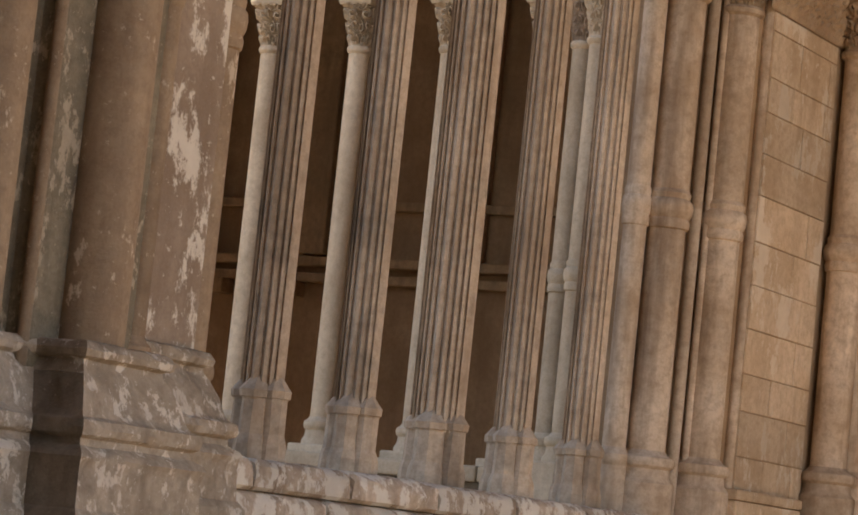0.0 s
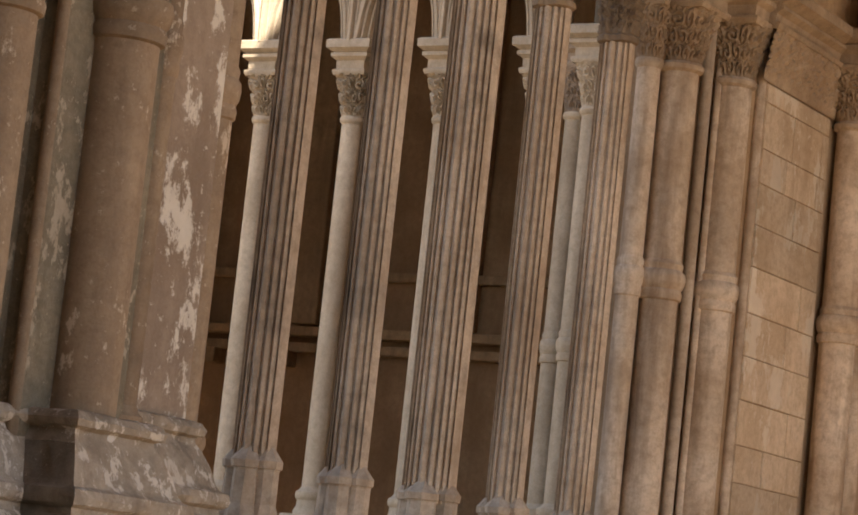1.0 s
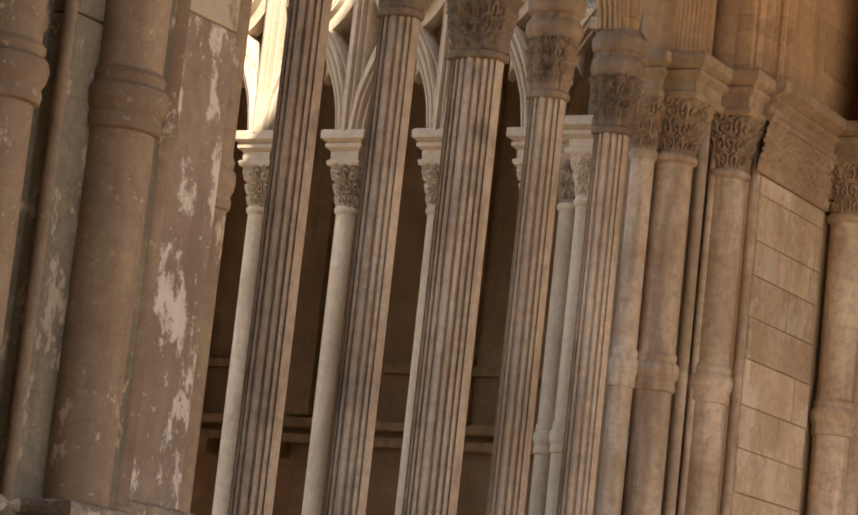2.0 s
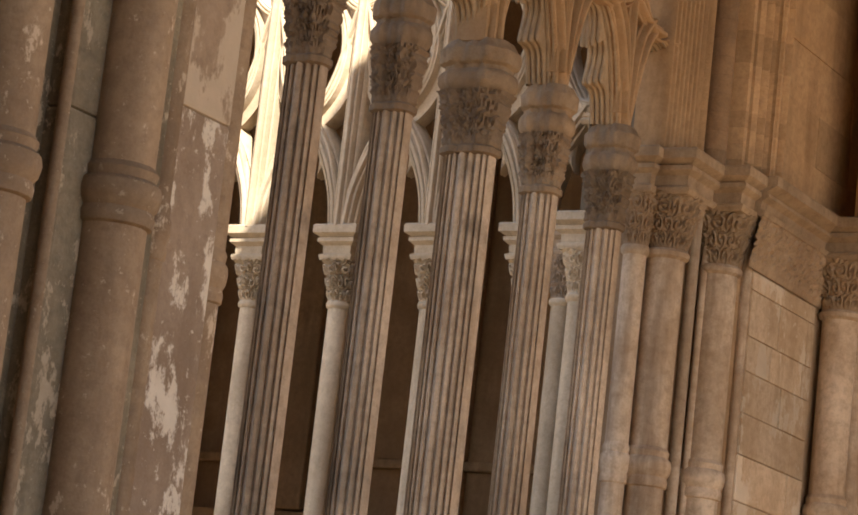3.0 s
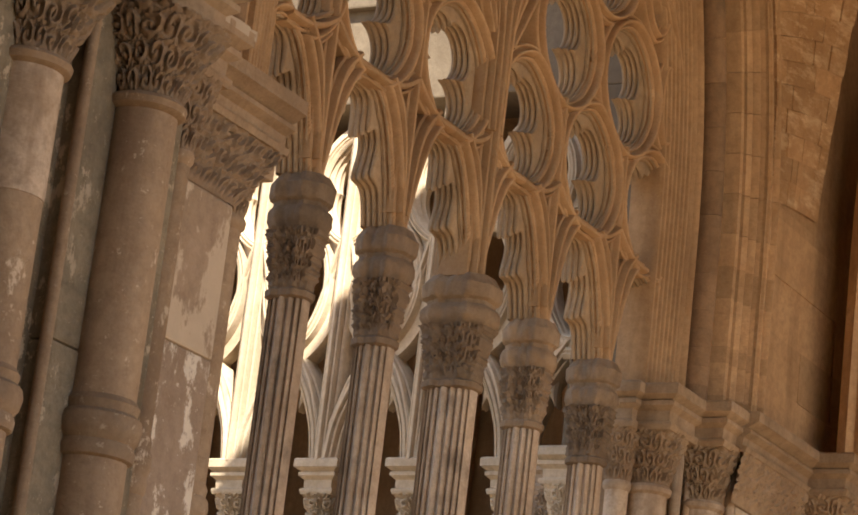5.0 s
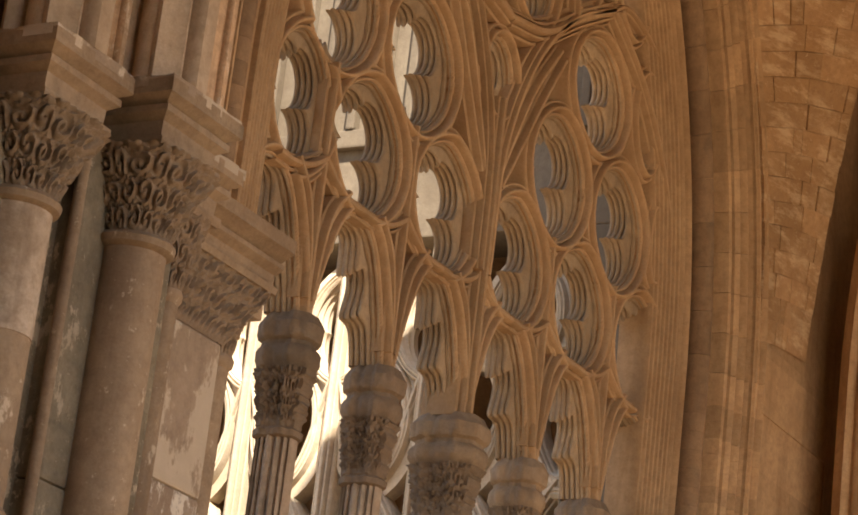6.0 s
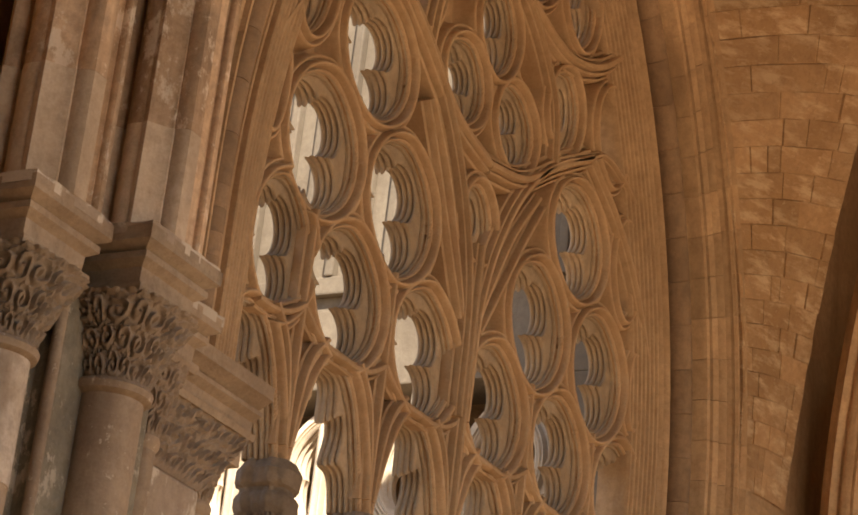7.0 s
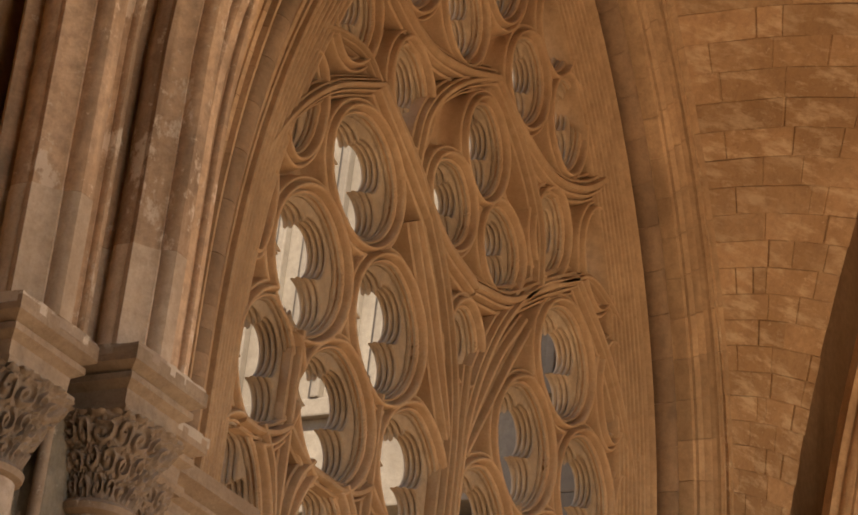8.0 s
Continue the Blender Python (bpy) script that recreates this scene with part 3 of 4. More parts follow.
OUTER = [(0.46, -0.2), (0.46, -0.34), (0.475, -0.39), (0.505, -0.4), (0.52, -0.34), (0.53, -0.27), (0.55, -0.27), (0.565, -0.4), (0.6, -0.43), (0.625, -0.42), (0.635, -0.32), (0.65, -0.31), (0.665, -0.42), (0.69, -0.46),
         (0.715, -0.45), (0.725, -0.36), (0.74, -0.35), (0.755, -0.46), (0.78, -0.52), (0.81, -0.52), (0.822, -0.44), (0.832, -0.42), (0.84, -0.53), (0.86, -0.56), (0.88, -0.54), (0.89, -0.48), (0.89, -0.2)]
part("inner_border", arch_piece("inner_border", BORDER, 0, 1, 1), ARCH, arch, "band of fine rolls round the tracery")
part("inner_order", arch_piece("inner_order", INNER, 0, 1, 1), ARCH, arch)
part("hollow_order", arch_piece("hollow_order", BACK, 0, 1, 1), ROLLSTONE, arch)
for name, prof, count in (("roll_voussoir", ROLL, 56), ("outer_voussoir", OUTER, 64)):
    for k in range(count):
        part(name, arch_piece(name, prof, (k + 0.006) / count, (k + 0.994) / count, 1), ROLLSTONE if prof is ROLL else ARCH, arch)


# ---- wall above and beside the window ----
def spandrel():
    """Masonry sheet with the arched opening cut through it, front and back."""
    path = arch_path(0.76)
    y0, y1 = -0.5, 0.6
    outer = []
    for x, z in path:
        if z < 9.0:
            outer.append((-9 if x < 2 else 16, z))
        else:
            outer.append((2 + (x - 2) / 4.2 * 14, 16.0))
    rings = [[(x, y0, z) for x, z in path], [(x, y0, z) for x, z in outer], [(x, y1, z) for x, z in outer], [(x, y1, z) for x, z in path]]
    return lofted("masonry", rings, closed=False, caps=False, loop=True, smooth=False)


wall_north = thing("wall_north", "warm brown limestone wall round the traceried window", "wall", kind="structure")
part("masonry", spandrel(), ARCH, wall_north)
for b in ((-30, -1.46, -0.5, 0.6, 0, IMPOST), (5.52, 16, -0.492, 0.6, 0, IMPOST), (-1.46, 5.52, -0.3, 0.35, 0, 1.45), (-30, -9, -0.5, 0.6, IMPOST, 16)):
    part("masonry", box("masonry", *b), JOINT, wall_north)
# splayed backs of the jambs
for s in (-1, 1):
    part("jamb", lofted("jamb", [[(MID + s * x, y, z) for x, y in ((2.82, 0.35), (2.82, 0.16), (3.05, 0.12), (3.05, -0.02), (3.12, -0.06), (3.2, -0.02), (3.28, -0.08), (3.5, -0.1), (3.5, -0.3), (3.53, -0.4), (3.58, -0.43), (3.62, -0.41), (3.62, 0.35))]
                                 for z in (1.45, 3, 4.5, IMPOST)], smooth=False), WARM, wall_north)
    part("frieze_backing", box("frieze_backing", MID + s * 2.7 if s > 0 else MID - 3.6, MID + 3.6 if s > 0 else MID - 2.7, -0.3, 0.3, 6.03, IMPOST - 0.004, 0.01), CARVED, wall_north)
sill = thing("window_sill", "worn limestone sill with flaking lime wash", "sill", kind="structure")


def worn_stone(name, x0, x1, y0, y1, z0, z1, seed, wear=0.02):
    """A sill stone with a broken, rounded front edge and uneven ends."""
    rings = []
    for k in range(25):
        f = k / 24
        x = x0 + (x1 - x0) * f
        e = 0.016 * math.exp(-60 * min(f, 1 - f))
        def n(a):
            return noise.noise(Vector((x * 5.5, a, seed))) * wear + noise.noise(Vector((x * 17, a, seed + 4))) * wear * 0.5
        lean = (0.02 if f in (0, 1) else 0.0) * (1 if f == 0 else -1)
        rings.append([(x, y1, z0), (x, y1, z1), (x, y0 + 0.09, z1 + 0.25 * n(1) - e * 0.3), (x + lean * 0.3, y0 + 0.04 + n(2) * 0.6, z1 - 0.015 + 0.6 * n(3) - e), (x + lean, y0 + 0.012 + n(4) + e, z1 - 0.05 + n(5)),
                      (x + lean, y0 + n(6) * 0.7 + e, (z0 + z1) / 2), (x, y0 + n(7) * 0.7 + e, z0 + 0.02), (x, y0 + 0.03 + e, z0)])
    return lofted(name, rings)


for k in range(7):
    part("sill_stone", worn_stone("sill_stone", -1.5 + k * 1.01, -1.5 + k * 1.01 + 0.997, -0.36, 0.4, 1.72, SILL - 0.002 * (k % 2), k * 3.7, 0.026), SILLSTONE, sill)
    part("sill_course", worn_stone("sill_course", -1.9 + k * 1.08, -1.9 + k * 1.08 + 1.07, -0.375 - 0.004 * (k % 3), -0.2, 1.38, 1.715, k * 2.3 + 50, 0.018), SILLSTONE, sill)


# ---- jamb shafts and responds ----
def carved_bell(name, r0, r1, z0, z1, seg=240, rows=52, square=0.5, deep=1.0):
    rings = []
    for k in range(rows + 1):
        f = k / rows
        ring = []
        for j in range(seg):
            a = 2 * math.pi * j / seg
            sq = 1 / max(abs(math.cos(a)), abs(math.sin(a)))
            r = r0 + (r1 - r0) * f ** 1.5
            r *= 1 + (min(sq, 1.3) - 1) * square * f
            r += deep * (0.07 * r0 + 0.007) * relief((round(5 * r0 / 0.15) + 3) * a / math.pi / 2.4, f * 1.9) * min(1, f * 5)
            ring.append((r * math.cos(a), r * math.sin(a), z0 + (z1 - z0) * f))
        rings.append(ring)
    return lofted(name, rings)


def frieze(top, x0, x1, y, mat, carved, flare=0.0):
    """A carved band along the wall with its moulded impost."""
    nx, nz = int((x1 - x0) * 110), 30
    rings = []
    for k in range(nz + 1):
        f = k / nz
        rings.append([(x0 + (x1 - x0 - flare * (1 - f)) * j / nx, y - 0.02 - 0.07 * f - 0.017 * relief((x1 - x0) * 3.6 * j / nx, f * 1.7) * min(1, 4 * f), 5.66 + 0.38 * f) for j in range(nx + 1)])
    part("carved_band", lofted("carved_band", rings, closed=False, caps=False), carved, top, "band of interlaced carved leaves")
    prof = [(0.0, 6.04), (-0.1, 6.04), (-0.11, 6.075), (-0.07, 6.09), (-0.08, 6.15), (-0.13, 6.18), (-0.13, 6.205), (-0.1, 6.215), (-0.15, 6.245), (-0.19, 6.265), (-0.19, IMPOST), (0.0, IMPOST)]
    part("impost_moulding", lofted("impost_moulding", [[(x, y + v, z) for v, z in prof] for x in (x0, (x0 + x1) / 2, x1)]), mat, top, "moulded pale impost course")


def wall_shaft(x, y, r, label, mat=None, base=COLLAR, annulet=4.05, spread=1.75, wide=True, neck=NECK, top=IMPOST, q=0.0, stone2=None, deep=1.0):
    mat, stone2 = mat or SHAFT, stone2 or CARVED
    s = thing("wall_shaft", label, "shaft", "engaged shafts of the cloister wall", at=(x, y, 0))
    body = part("shaft", lathe("shaft", [(r, base + (neck - base) * k / 8) for k in range(9)], 32), mat, s)
    part("base", lathe("base", [(r * 1.75, base - 0.75), (r * 1.75, base - 0.45), (r * 1.6, base - 0.42), (r * 1.6, base - 0.2), (r * 1.35, base - 0.16), (r * 1.3, base - 0.1), (r * 1.5, base - 0.08),
                               (r * 1.55, base - 0.05), (r * 1.5, base - 0.02), (r * 1.2, base), (r * 1.02, base + 0.03)], 32), mat, s)
    if stone2 is PALE:
        part("plinth", box("plinth", -0.21, 0.21, -0.21, 0.21, base - 0.72, base - 0.24, 0.02), mat, s)
    if annulet:
        part("annulet", lathe("annulet", [(r, annulet - 0.13), (r * 1.13, annulet - 0.12), (r * 1.18, annulet - 0.08), (r * 1.1, annulet - 0.05), (r * 1.24, annulet - 0.02), (r * 1.3, annulet + 0.03),
                                          (r * 1.24, annulet + 0.07), (r * 1.08, annulet + 0.09), (r * 1.14, annulet + 0.13), (r, annulet + 0.16)], 32), mat, body)
    bell = neck + (top - neck) * 0.56
    leafy = part("capital", carved_bell("capital", r * 1.05, r * spread, neck + 0.01, bell, deep=deep), stone2, s, "capital carved with interlaced leaves")
    part("necking", lathe("necking", [(r, neck - 0.05), (r * 1.2, neck - 0.03), (r * 1.25, neck), (r * 1.15, neck + 0.02)], 32), mat, leafy)
    if wide:
        q = q or r * spread * 1.02
        h = top - bell
        sq = lambda k, z: [(k * u, k * v, z) for u, v in ((-1, -1), (1, -1), (1, 1), (-1, 1))]
        slab = part("abacus", lofted("abacus", [sq(q * 0.94, bell - 0.01), sq(q, bell + 0.02), sq(q, bell + 0.12 * h), sq(q - 0.03, bell + 0.16 * h), sq(q - 0.025, bell + 0.4 * h), sq(q + 0.02, bell + 0.5 * h),
                                         sq(q + 0.02, bell + 0.6 * h), sq(q + 0.0, bell + 0.63 * h), sq(q + 0.04, bell + 0.7 * h), sq(q + 0.06, bell + 0.74 * h), sq(q + 0.06, top - 0.015), sq(q + 0.045, top)], smooth=False), CARVED if stone2 is DARKCARVED else stone2, s, "stepped and moulded abacus")
    if stone2 is DARKCARVED:
        rng = random.Random(int(x * 100))
        e = q + 0.064
        edge = []
        for k in range(4):
            a, b = ((-e, -e), (e, -e), (e, e), (-e, e))[k], ((e, -e), (e, e), (-e, e), (-e, -e))[k]
            edge += [(a[0] + (b[0] - a[0]) * j / 12, a[1] + (b[1] - a[1]) * j / 12) for j in range(12)]
        bite = [rng.uniform(0.94, 1.0) if rng.random() < 0.6 else 1.0 for _ in edge]
        part("fillet", lofted("fillet", [[(u * c, v * c, z + (0.008 * (1 - c) / 0.06 if z < top - 0.02 else 0)) for (u, v), c in zip(edge, bite)] for z in (top - 0.05, top - 0.03, top - 0.008, top + 0.004)]), PALEPLASTER, slab, "chipped pale top fillet")
    return s


wall_shaft(4.66, 0.06, 0.085, "thin ringed limestone shaft of the window jamb")
wall_shaft(4.84, -0.1, 0.14, "pale ringed limestone shaft of the window jamb")
wall_shaft(5.35, -0.3, 0.14, "grey ringed limestone shaft of the window jamb")
wall_shaft(6.93, -0.66, 0.14, "brown limestone respond shaft with ring and capital", base=2.4)
wall_shaft(7.35, -0.66, 0.09, "thin limestone respond shaft beside the wall", base=2.4)
wall_shaft(-1.33, -0.39, 0.1, "limestone jamb shaft beside the flaking pier", PIER)
wall_shaft(-2.3, -0.74, 0.07, "thin limestone shaft on the stained pier", PIER, spread=2.2, stone2=DARKCARVED)
wall_shaft(-2.94, -0.983, 0.16, "stout stained limestone shaft of the vault pier", PIER, base=1.6, q=0.25, spread=1.95, stone2=DARKCARVED)
wall_shaft(-3.555, -0.757, 0.165, "stout limestone shaft of the vault pier, pale at its top", PIER, base=1.6, q=0.26, spread=1.95, stone2=DARKCARVED)

jamb_panel = thing("wall_panel", "pale squared limestone wall between jamb and respond, under a carved band", "wall panel", kind="structure")
frieze(jamb_panel, 5.38, 6.86, -0.5, CARVED, CARVED)
pier = thing("pier", "stained compound limestone pier with flaking lime wash", "pier")
frieze(pier, -2.05, -1.12, -0.5, CARVED, DARKCARVED, 0.3)
part("panel", box("panel", -2.2, -1.44, -0.52, -0.4, 2.3, 4.82, 0.02), PLASTER, pier, "flat pier face with pale flaking lime wash")
part("panel", box("panel", -2.2, -1.44, -0.523, -0.4, 4.822, 5.66, 0.02), PALEPLASTER, pier, "upper pier face, mostly pale lime wash")
for x, y, r in ((-3.555, -0.757, 0.17), (-2.955, -0.957, 0.0)):
    if r:
        part("drum", lathe("drum", [(r, 4.98), (r, 5.2), (r, 5.4), (r, 5.575)], 32, x, y), SHAFT, pier, "pale replaced drum of a shaft")
part("core", box("core", -4.1, -2.36, -0.8, -0.5, 1.4, 6.0, 0.025), DARKPIER, pier, "grey-green stained flat of the pier")
part("core", box("core", -3.3, -2.62, -0.93, -0.78, 1.4, 4.4, 0.02), DARKPIER, pier)
part("core", box("core", -3.298, -2.62, -0.928, -0.78, 4.404, 6.0, 0.02), DARKPIER, pier)
BASE = [(-0.2, 2.37), (0.02, 2.365), (0.05, 2.355), (0.072, 2.325), (0.065, 2.295), (0.03, 2.28), (0.035, 2.255), (0.06, 2.22), (0.1, 2.14), (0.125, 2.06), (0.14, 2.035), (0.175, 2.02), (0.185, 1.985), (0.175, 1.955),
        (0.145, 1.94), (0.15, 1.91), (0.195, 1.885), (0.21, 1.86), (0.195, 1.835), (0.19, 1.8), (0.2, 1.64), (0.215, 1.63), (0.235, 1.6), (0.24, 1.3), (0.24, 0.0), (-0.2, 0.0)]
PLAN = [(-4.5, -0.88), (-3.19, -0.88), (-3.19, -1.15), (-2.66, -1.15), (-2.66, -0.545), (-1.46, -0.545), (-1.46, -0.1)]


def base_run(k, rows):
    """One straight run of the moulded pier base, mitred to its neighbours."""
    def edge(i):
        d = Vector(PLAN[i + 1]) - Vector(PLAN[i])
        d.normalize()
        return Vector((d.y, -d.x))
    n0 = edge(k)
    ends = []
    for i in (k, k + 1):
        o = edge(k - 1 if i == k else k + 1) if 0 <= (k - 1 if i == k else k + 1) < len(PLAN) - 1 else n0
        ends.append(n0 + o if o != n0 else n0)
    a, b = Vector(PLAN[k]), Vector(PLAN[k + 1])
    count = max(4, int((b - a).length / 0.035))
    rings = []
    for j in range(count + 1):
        f = j / count
        c, m = a.lerp(b, f), ends[0].lerp(ends[1], f)
        ring = []
        for q, (o, z) in enumerate(rows):
            p = c + m * o
            chip = 0.007 * noise.noise(Vector((p.x * 14, p.y * 14, z * 16))) + 0.05 * min(0, noise.noise(Vector((p.x * 6, p.y * 6, z * 8 + 2))) + 0.1) + 0.012 * noise.noise(Vector((p.x * 31, p.y * 31, z * 31)))
            p = p + n0 * (chip if 0 < j < count else 0)
            ring.append((p.x, p.y, z + 0.005 * noise.noise(Vector((p.x * 9, p.y * 9, q)))))
        rings.append(ring)
    return lofted("plinth", rings)


part("angle_roll", lathe("angle_roll", [(0.03, 1.6), (0.03, 3.0), (0.03, 4.5), (0.03, 6.0)], 14, -3.3, -0.9), PIER, pier, "thin roll in the angle of the pier")
FULL_BASE = BASE
for k in range(6):
    BASE = [(o, z - 0.12 if z > 0.1 else z) for o, z in FULL_BASE] if k < 4 else FULL_BASE
    if k == 1:                          # the narrow side is darker below its necking
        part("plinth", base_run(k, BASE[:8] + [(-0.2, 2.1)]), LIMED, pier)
        part("plinth", base_run(k, [(-0.2, 2.098), (0.06, 2.098)] + BASE[8:]), DARKSIDE, pier, "darker side of the moulded base")
    else:
        part("plinth", base_run(k, BASE), LIMED, pier)
for z0, z1, g in ((0.0, 1.5, 0.16), (1.5, 1.62, 0.2), (1.62, 1.93, 0.1), (1.93, 2.0, 0.14), (2.0, 2.18, 0.05), (2.18, 2.26, 0.07)):
    part("plinth", box("plinth", 5.5 - g, 6.7, -0.54 - g * 0.5, -0.2, z0 - 0.1, z1 - 0.1 - 0.003, 0.02), PANEL, jamb_panel)
for x, y, r in ((5.12, -0.19, 0.045), (5.22, -0.24, 0.03), (5.52, -0.45, 0.04)):
    part("angle_roll", lathe("angle_roll", [(r, 1.6), (r, 3.0), (r, 4.5), (r, 6.05)], 16, x, y), SHAFT, jamb_panel, "thin angle roll between the shafts")


# ---- vault ribs and webs ----
def rise(z):
    """How far across the bay a rib has swung at that height."""
    return max(0.0, (z - 8.0) / 7.6) ** 1.9


def vault_rib(label, x, y, w, d, dx, dy, mat, pale=0.0):
    top = thing("vault_rib", label, "rib", "ribs of the gallery vault")
    zs = [IMPOST + (15.5 - IMPOST) * k / 28 for k in range(29)]
    low = [IMPOST, 6.6, pale]
    if pale:
        zs = [pale + 0.003] + [z for z in zs if z > pale + 0.05]
    pieces = [("rib_body", ridged(w, d, 2, 16, 0.12), 0, 0.0), ("nose_roll", ridged(w * 0.42, d * 0.34, 0, 10, 0), 0, -d * 0.5)]
    pieces += [("side_roll", ridged(w * 0.26, d * 0.3, 0, 8, 0), q * w * 0.44, -d * 0.12) for q in (-1, 1)]
    for name, sec, ox, oy in pieces:
        part(name, lofted(name, [[(x + dx * rise(z) + u + ox, y + dy * rise(z) + v + oy, z) for u, v in sec] for z in zs]), mat, top)
        if pale:
            part("springer", lofted("springer", [[(x + u * 1.03 + ox, y + v * 1.03 + oy, z) for u, v in sec] for z in low]), SPRING, top, "pale replaced springing stone")
    return top


vault_rib("stained moulded rib rising from a stout shaft", -3.55, -0.78, 0.36, 0.46, -4.5, -4.2, PIERTOP, 6.97)
vault_rib("stained moulded rib rising from a stout shaft", -3.0, -1.0, 0.33, 0.42, 0.0, -8.4, PIERTOP, 6.9)
vault_rib("narrow stained rib of the vault", -3.27, -0.86, 0.12, 0.2, -0.6, -8.0, PIERTOP)
vault_rib("narrow stained rib of the vault", -2.72, -0.86, 0.12, 0.22, 1.5, -6.0, PIERTOP)
vault_rib("stained diagonal rib beside the window arch", -2.42, -0.74, 0.22, 0.26, 4.6, -4.2, PIERTOP)
vault_rib("stained wall rib beside the window arch", -2.05, -0.6, 0.14, 0.2, 4.0, -1.0, PIERTOP)
vault_rib("moulded brown diagonal rib rising from the respond shaft", 6.76, -0.98, 0.24, 0.4, -4.6, -4.2, ARCH)
vault_rib("narrow brown rib of the vault", 7.02, -0.95, 0.12, 0.3, -2.0, -6.5, ARCH)
vault_rib("broad brown transverse rib of the vault", 7.3, -0.95, 0.32, 0.4, 0.0, -8.4, ARCH)


def vault_web(s):
    """Rough courses of stone between the wall arch and a diagonal rib."""
    r, cz, off = ARCH_R + 0.87, ARCH_Z, ARCH_OFF
    courses, verts, faces = 27, [], []
    rng = random.Random(9)

    def at(u, t):
        z0 = 8.1 + (13.0 - 8.1) * u
        x0 = ARCH_MID - off + (r if z0 < cz else math.sqrt(max(r * r - (z0 - cz) ** 2, 0.0)))
        z0 = min(z0, cz + math.sqrt(r * r - off * off))
        z1 = 8.2 + (13.4 - 8.2) * u
        p, q = Vector((x0, -0.5, z0)), Vector((6.62 - 4.6 * rise(z1), -0.52 - 4.2 * rise(z1), z1))
        g = p.lerp(q, t)
        g.z += 0.05 * math.sin(math.pi * t) * (0.3 + u)
        g.x = MID + s * (g.x - MID)
        g.y -= 0.006 + 0.034 * min(1, 6 * u)
        return g

    for k in range(courses):
        t, u0, u1 = 0.0, k / courses, (k + 1) / courses
        while t < 1:
            e = min(1.0, t + rng.uniform(0.1, 0.5))
            e = 1.0 if e > 0.9 else e
            lift = Vector((-0.1 * s, -0.8, -0.35)) * rng.uniform(0.0, 0.016) * min(1.0, 0.25 + 4 * u0)
            o = len(verts)
            m = 0.0006
            a0, a1 = t + 0.006 if t else -0.05, e - 0.006
            for q in (0.0, 1.0):
                for tt, uu in ((a0, u0 + m), (a1, u0 + m), (a1, u1 - m), (a0, u1 - m)):
                    base = at(uu, tt)
                    verts.append(base + (lift if q == 0 else Vector((0, 0.16, 0.1))))
            faces += [(o, o + 1, o + 2, o + 3), (o + 7, o + 6, o + 5, o + 4)] + [(o + c, o + 4 + c, o + 4 + (c + 1) % 4, o + (c + 1) % 4) for c in range(4)]
            t = e
        for j in range(10):             # mortar just behind the faces
            o = len(verts)
            verts += [at(q, t) + Vector((0.0, 0.004, 0.003)) for q, t in ((u0, j / 10 - 0.02), (u0, j / 10 + 0.1), (u1, j / 10 + 0.1), (u1, j / 10 - 0.02))]
            faces.append((o, o + 1, o + 2, o + 3))
    return mesh_of("ceiling", verts, faces, False)


for s in (1, -1):
    web = part("ceiling", vault_web(s), UPPER)
    tagged(web, "rough brown stone courses of the vault beside the window arch", "ceiling", kind="structure")

# ---- closing walls, garth, far arcade ----
# out of view: this wall's opening is added to steer light into the gallery
wall("wall_south", "unseen gallery wall with an opening added for light", (-30, 16, -10.6, -10, 0, 0.6), (-30, 16, -10.6, -10, 11, 16),
     (-30, -10.0, -10.6, -10, 0.6, 11), (5.5, 16, -10.6, -10, 0.6, 11))
wall("wall_west", "plain limestone end wall of the gallery", (-30, -29.4, -10, 0.6, 0, 16))
wall("wall_east", "plain limestone end wall of the gallery", (16, 16.6, -10.6, 0.6, 0, 16))
ceiling = part("ceiling", box("ceiling", -30, 16, -10.6, 0.6, 16, 16.4), WARM)
tagged(ceiling, "plain limestone vault of the cloister gallery", "ceiling", kind="structure")
XB = 9.5
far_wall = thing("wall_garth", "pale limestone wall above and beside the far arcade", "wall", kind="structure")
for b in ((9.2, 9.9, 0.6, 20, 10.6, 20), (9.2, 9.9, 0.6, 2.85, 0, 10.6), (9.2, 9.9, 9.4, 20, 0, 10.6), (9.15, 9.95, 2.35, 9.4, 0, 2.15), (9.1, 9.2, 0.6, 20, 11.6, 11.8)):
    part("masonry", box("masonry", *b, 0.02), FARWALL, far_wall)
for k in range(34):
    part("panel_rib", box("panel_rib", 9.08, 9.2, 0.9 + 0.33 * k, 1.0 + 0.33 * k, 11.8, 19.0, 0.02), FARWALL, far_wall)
far_tracery = thing("arcade_tracery", "pale limestone tracery of the far arcade, partly sunlit", "tracery", at=(XB, 0, 0))
far_tracery.rotation_euler = (0, 0, math.pi / 2)
FTOP = 6.98
FY = [2.44 + 1.02 * k for k in range(7)]
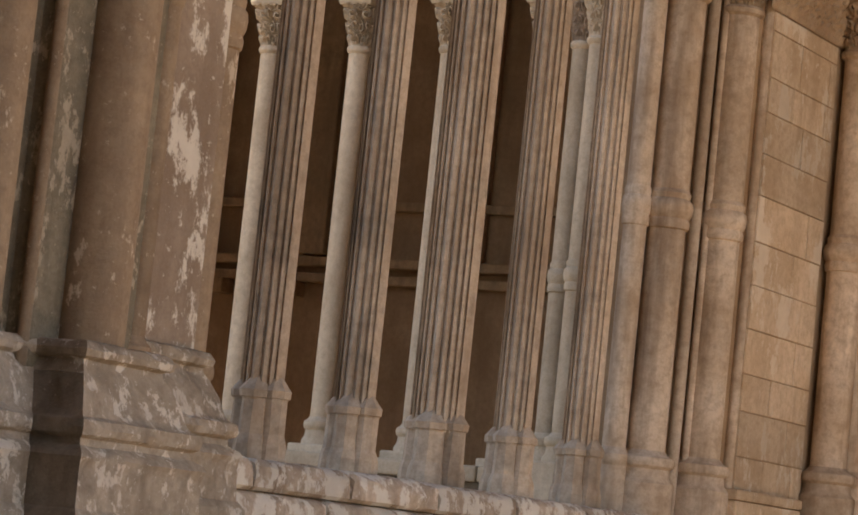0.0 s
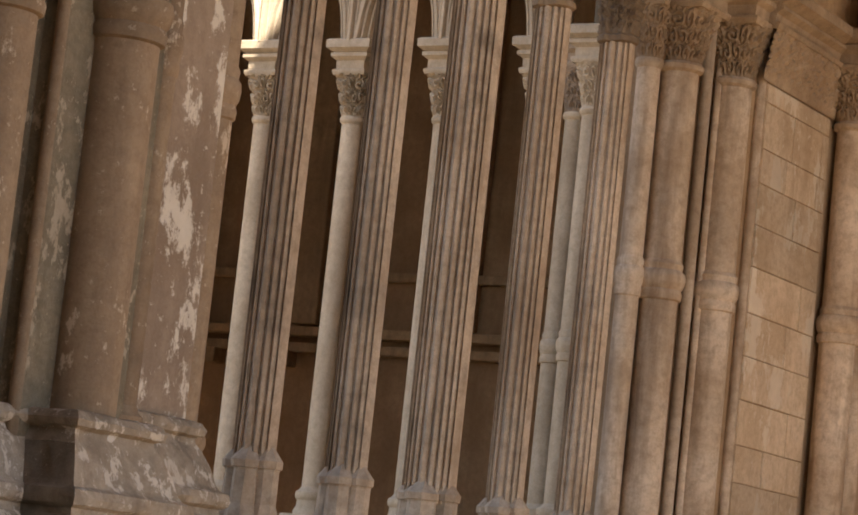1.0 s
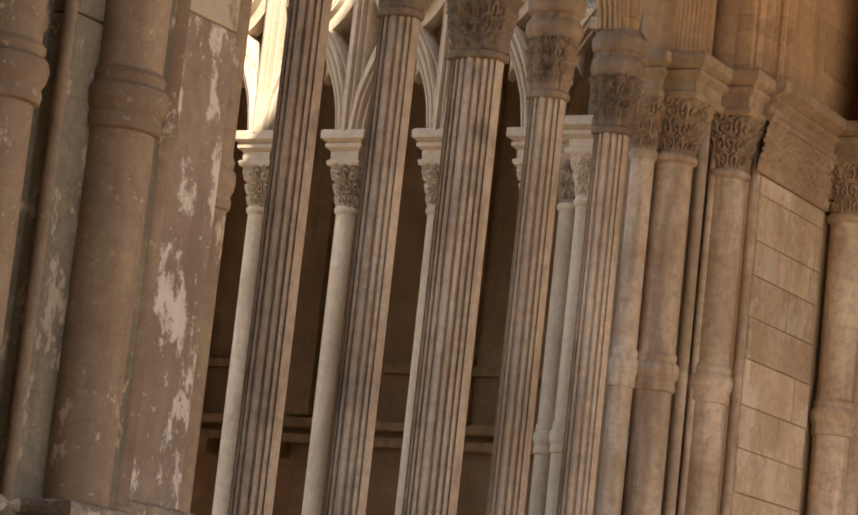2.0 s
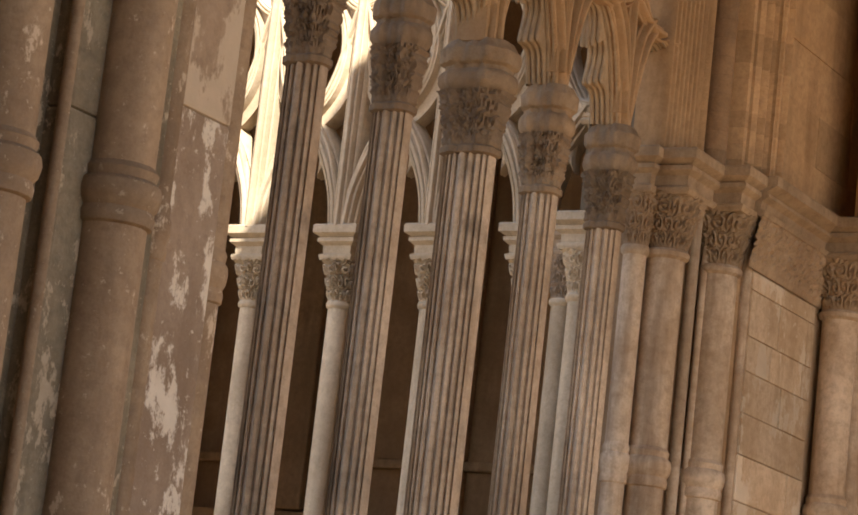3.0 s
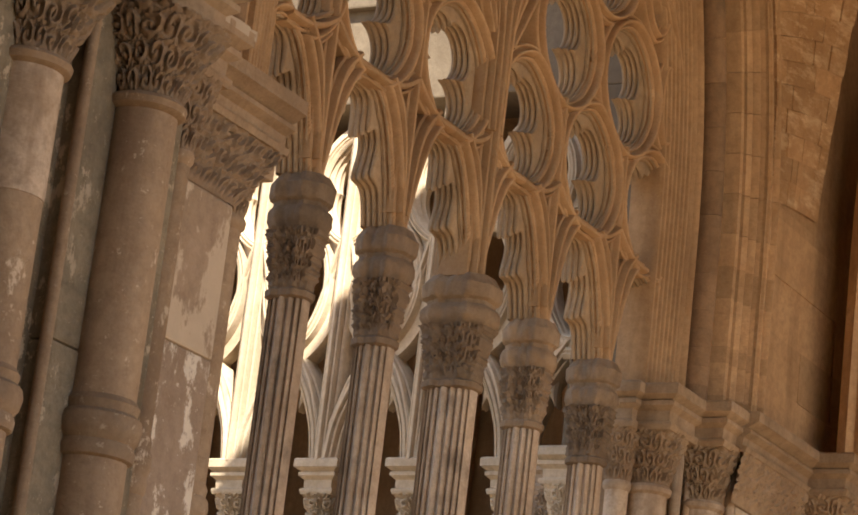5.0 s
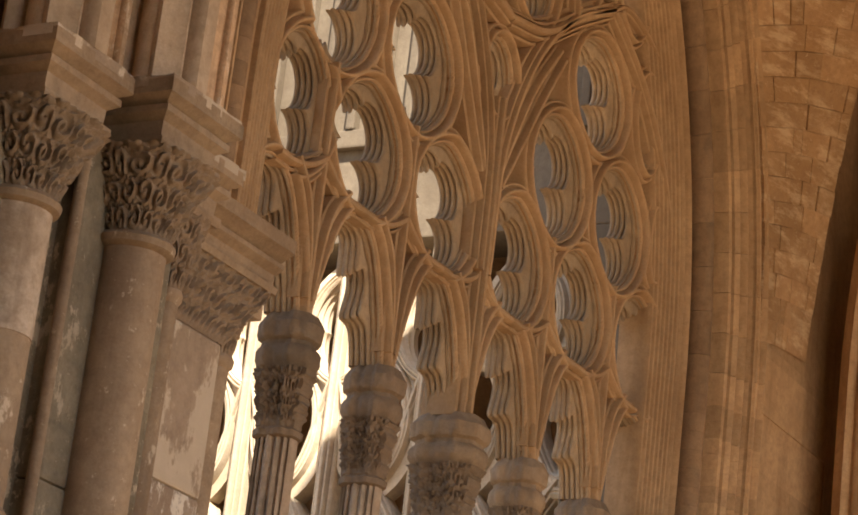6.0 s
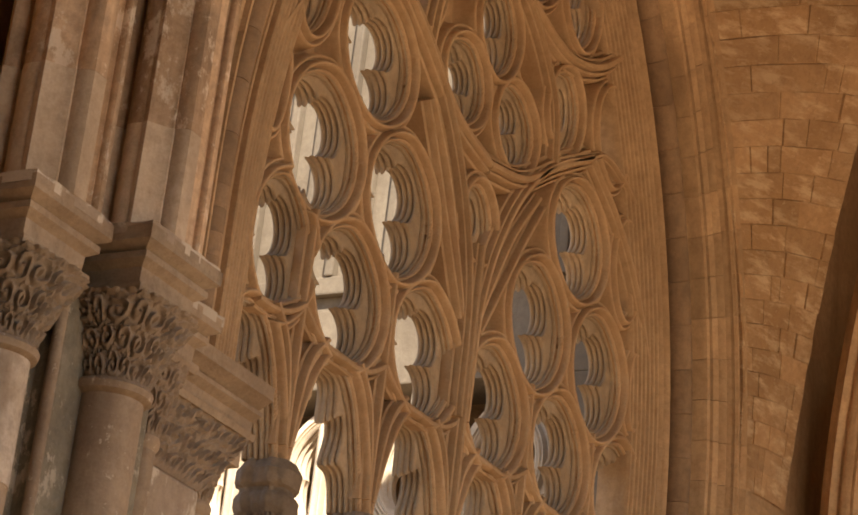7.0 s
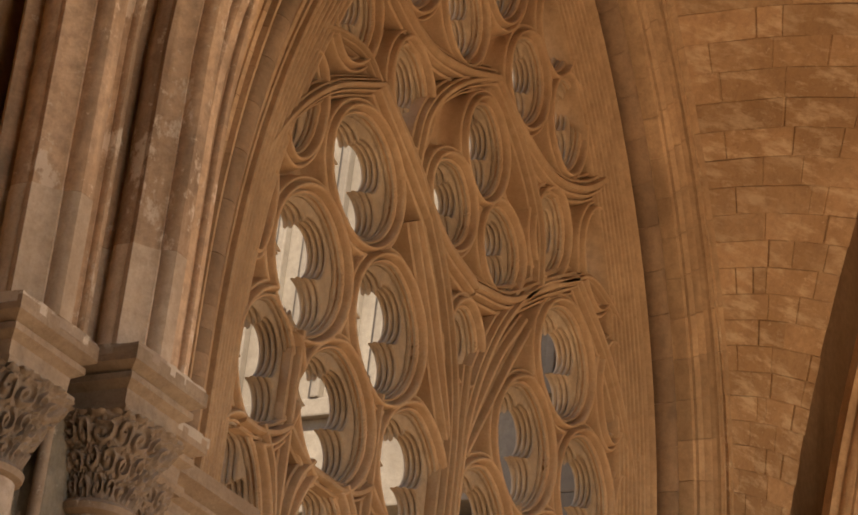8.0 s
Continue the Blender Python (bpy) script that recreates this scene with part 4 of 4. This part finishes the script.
for k, y in enumerate(FY):
    if k:
        rib(far_tracery, PALE, [(y, FTOP - 0.02 + 0.2 * j) for j in range(20)], 0.2, 0.5)
        for s in (-1, 1):
            rib(far_tracery, PALE, spline([(y + 0.06 * s, FTOP - 0.02), (y + 0.12 * s, 7.35), (y + 0.28 * s, 7.75), (y + 0.52 * s, 8.1)]), 0.2, 0.44)
            rib(far_tracery, PALE, spline([(y + 0.52 * s, 8.0), (y + 0.26 * s, 8.45), (y + 0.06 * s, 9.2)]), 0.14, 0.4)
    if k < 6:
        light_head(far_tracery, PALE, y + 0.51, FTOP, 0.45, 1.0, 0.4)
        lens(far_tracery, PALE, y + 0.51, 8.75, 0.32, 0.62, 4, d=0.4, foil=0.12)
        lens(far_tracery, PALE, y + 1.02, 9.75, 0.36, 0.55, 4, d=0.4, foil=0.2)
for y in FY[1:6]:
    wall_shaft(XB, y, 0.1, "pale round limestone column of the far arcade", PALE, base=2.62, annulet=0, neck=6.22, top=FTOP, spread=1.8, stone2=PALE, deep=2.2)
wall_shaft(9.3, 2.98, 0.1, "pale jamb shaft at the far arcade's corner", PALE, base=2.62, neck=6.22, top=FTOP, stone2=SOOTY)
wall_shaft(9.1, 2.7, 0.11, "pale jamb shaft at the far arcade's corner", PALE, base=2.62, neck=6.22, top=FTOP, stone2=PALE)
for k in range(6):
    part("sill_stone", box("sill_stone", 9.1, 9.98, 2.4 + 1.15 * k, 2.4 + 1.15 * k + 1.14, 2.15, 2.3, 0.03), PALE, far_wall)
east = wall("wall_gallery_far", "dark old limestone wall of the far gallery", (17, 17.6, -10, 30, 0, 15))
for z, d in ((4.75, 0.16), (4.95, 0.26), (5.7, 0.14)):
    part("string_course", box("string_course", 17 - d, 17, 0.6, 30, z, z + 0.12, 0.02), DARKWALL, east)
for k in range(6):
    part("pilaster", box("pilaster", 16.7, 17, 8.0 + 2.2 * k, 8.4 + 2.2 * k, 5.1, 11, 0.03), DARKWALL, east)
    part("bracket", box("bracket", 16.72, 17, 7.3 + 1.1 * k, 7.5 + 1.1 * k, 4.55, 4.75, 0.03), DARKWALL, east)
wall("wall_gallery_end", "plain limestone end wall of the far gallery", (9.9, 17, 24, 24.6, 0, 15))
far_ceiling = part("ceiling", box("ceiling", 9.9, 17.6, 0.6, 24.6, 12.5, 12.9), DARKWALL)
tagged(far_ceiling, "dark limestone vault of the far gallery", "ceiling", kind="structure")

# ---- squared stones of the wall ----
rnd = random.Random(4)


def ashlar(top, x0, x1, z0, z1, y, course, length, mat, edge=None, gap=0.004, bevel=0.007):
    z = z0
    while z < z1 - 0.05:
        h = min(course * rnd.uniform(0.85, 1.15), z1 - z)
        x = x0 if edge is None else max(x0, edge(z, h))
        while x < x1 - 0.03:
            l = min(length * rnd.uniform(0.6, 1.4), x1 - x)
            if x1 - x - l < 0.12:
                l = x1 - x
            proud = rnd.uniform(0.006, 0.015)
            part("ashlar_block", box("ashlar_block", x + gap, x + l - gap, y - proud, y + 0.02, z + gap, z + h - gap, bevel), mat, top)
            x += l
        z += h


def arch_edge(z, h):
    """Outer edge of the hood mould on the east side at that height."""
    r, cz, off = ARCH_R + 0.875, ARCH_Z, ARCH_OFF
    e = 99
    for q in (z, z + h):
        e = min(e, ARCH_MID - off + (r if q < cz else math.sqrt(max(r * r - (q - cz) ** 2, 0))))
    return e - 0.07


ashlar(jamb_panel, 5.52, 6.8, 2.12, 5.66, -0.495, 0.3, 0.75, PANEL, gap=0.004)
ashlar(wall_north, 2.6, 7.4, IMPOST, 8.1, -0.5, 0.42, 1.1, ARCH, arch_edge, 0.001, 0.002)
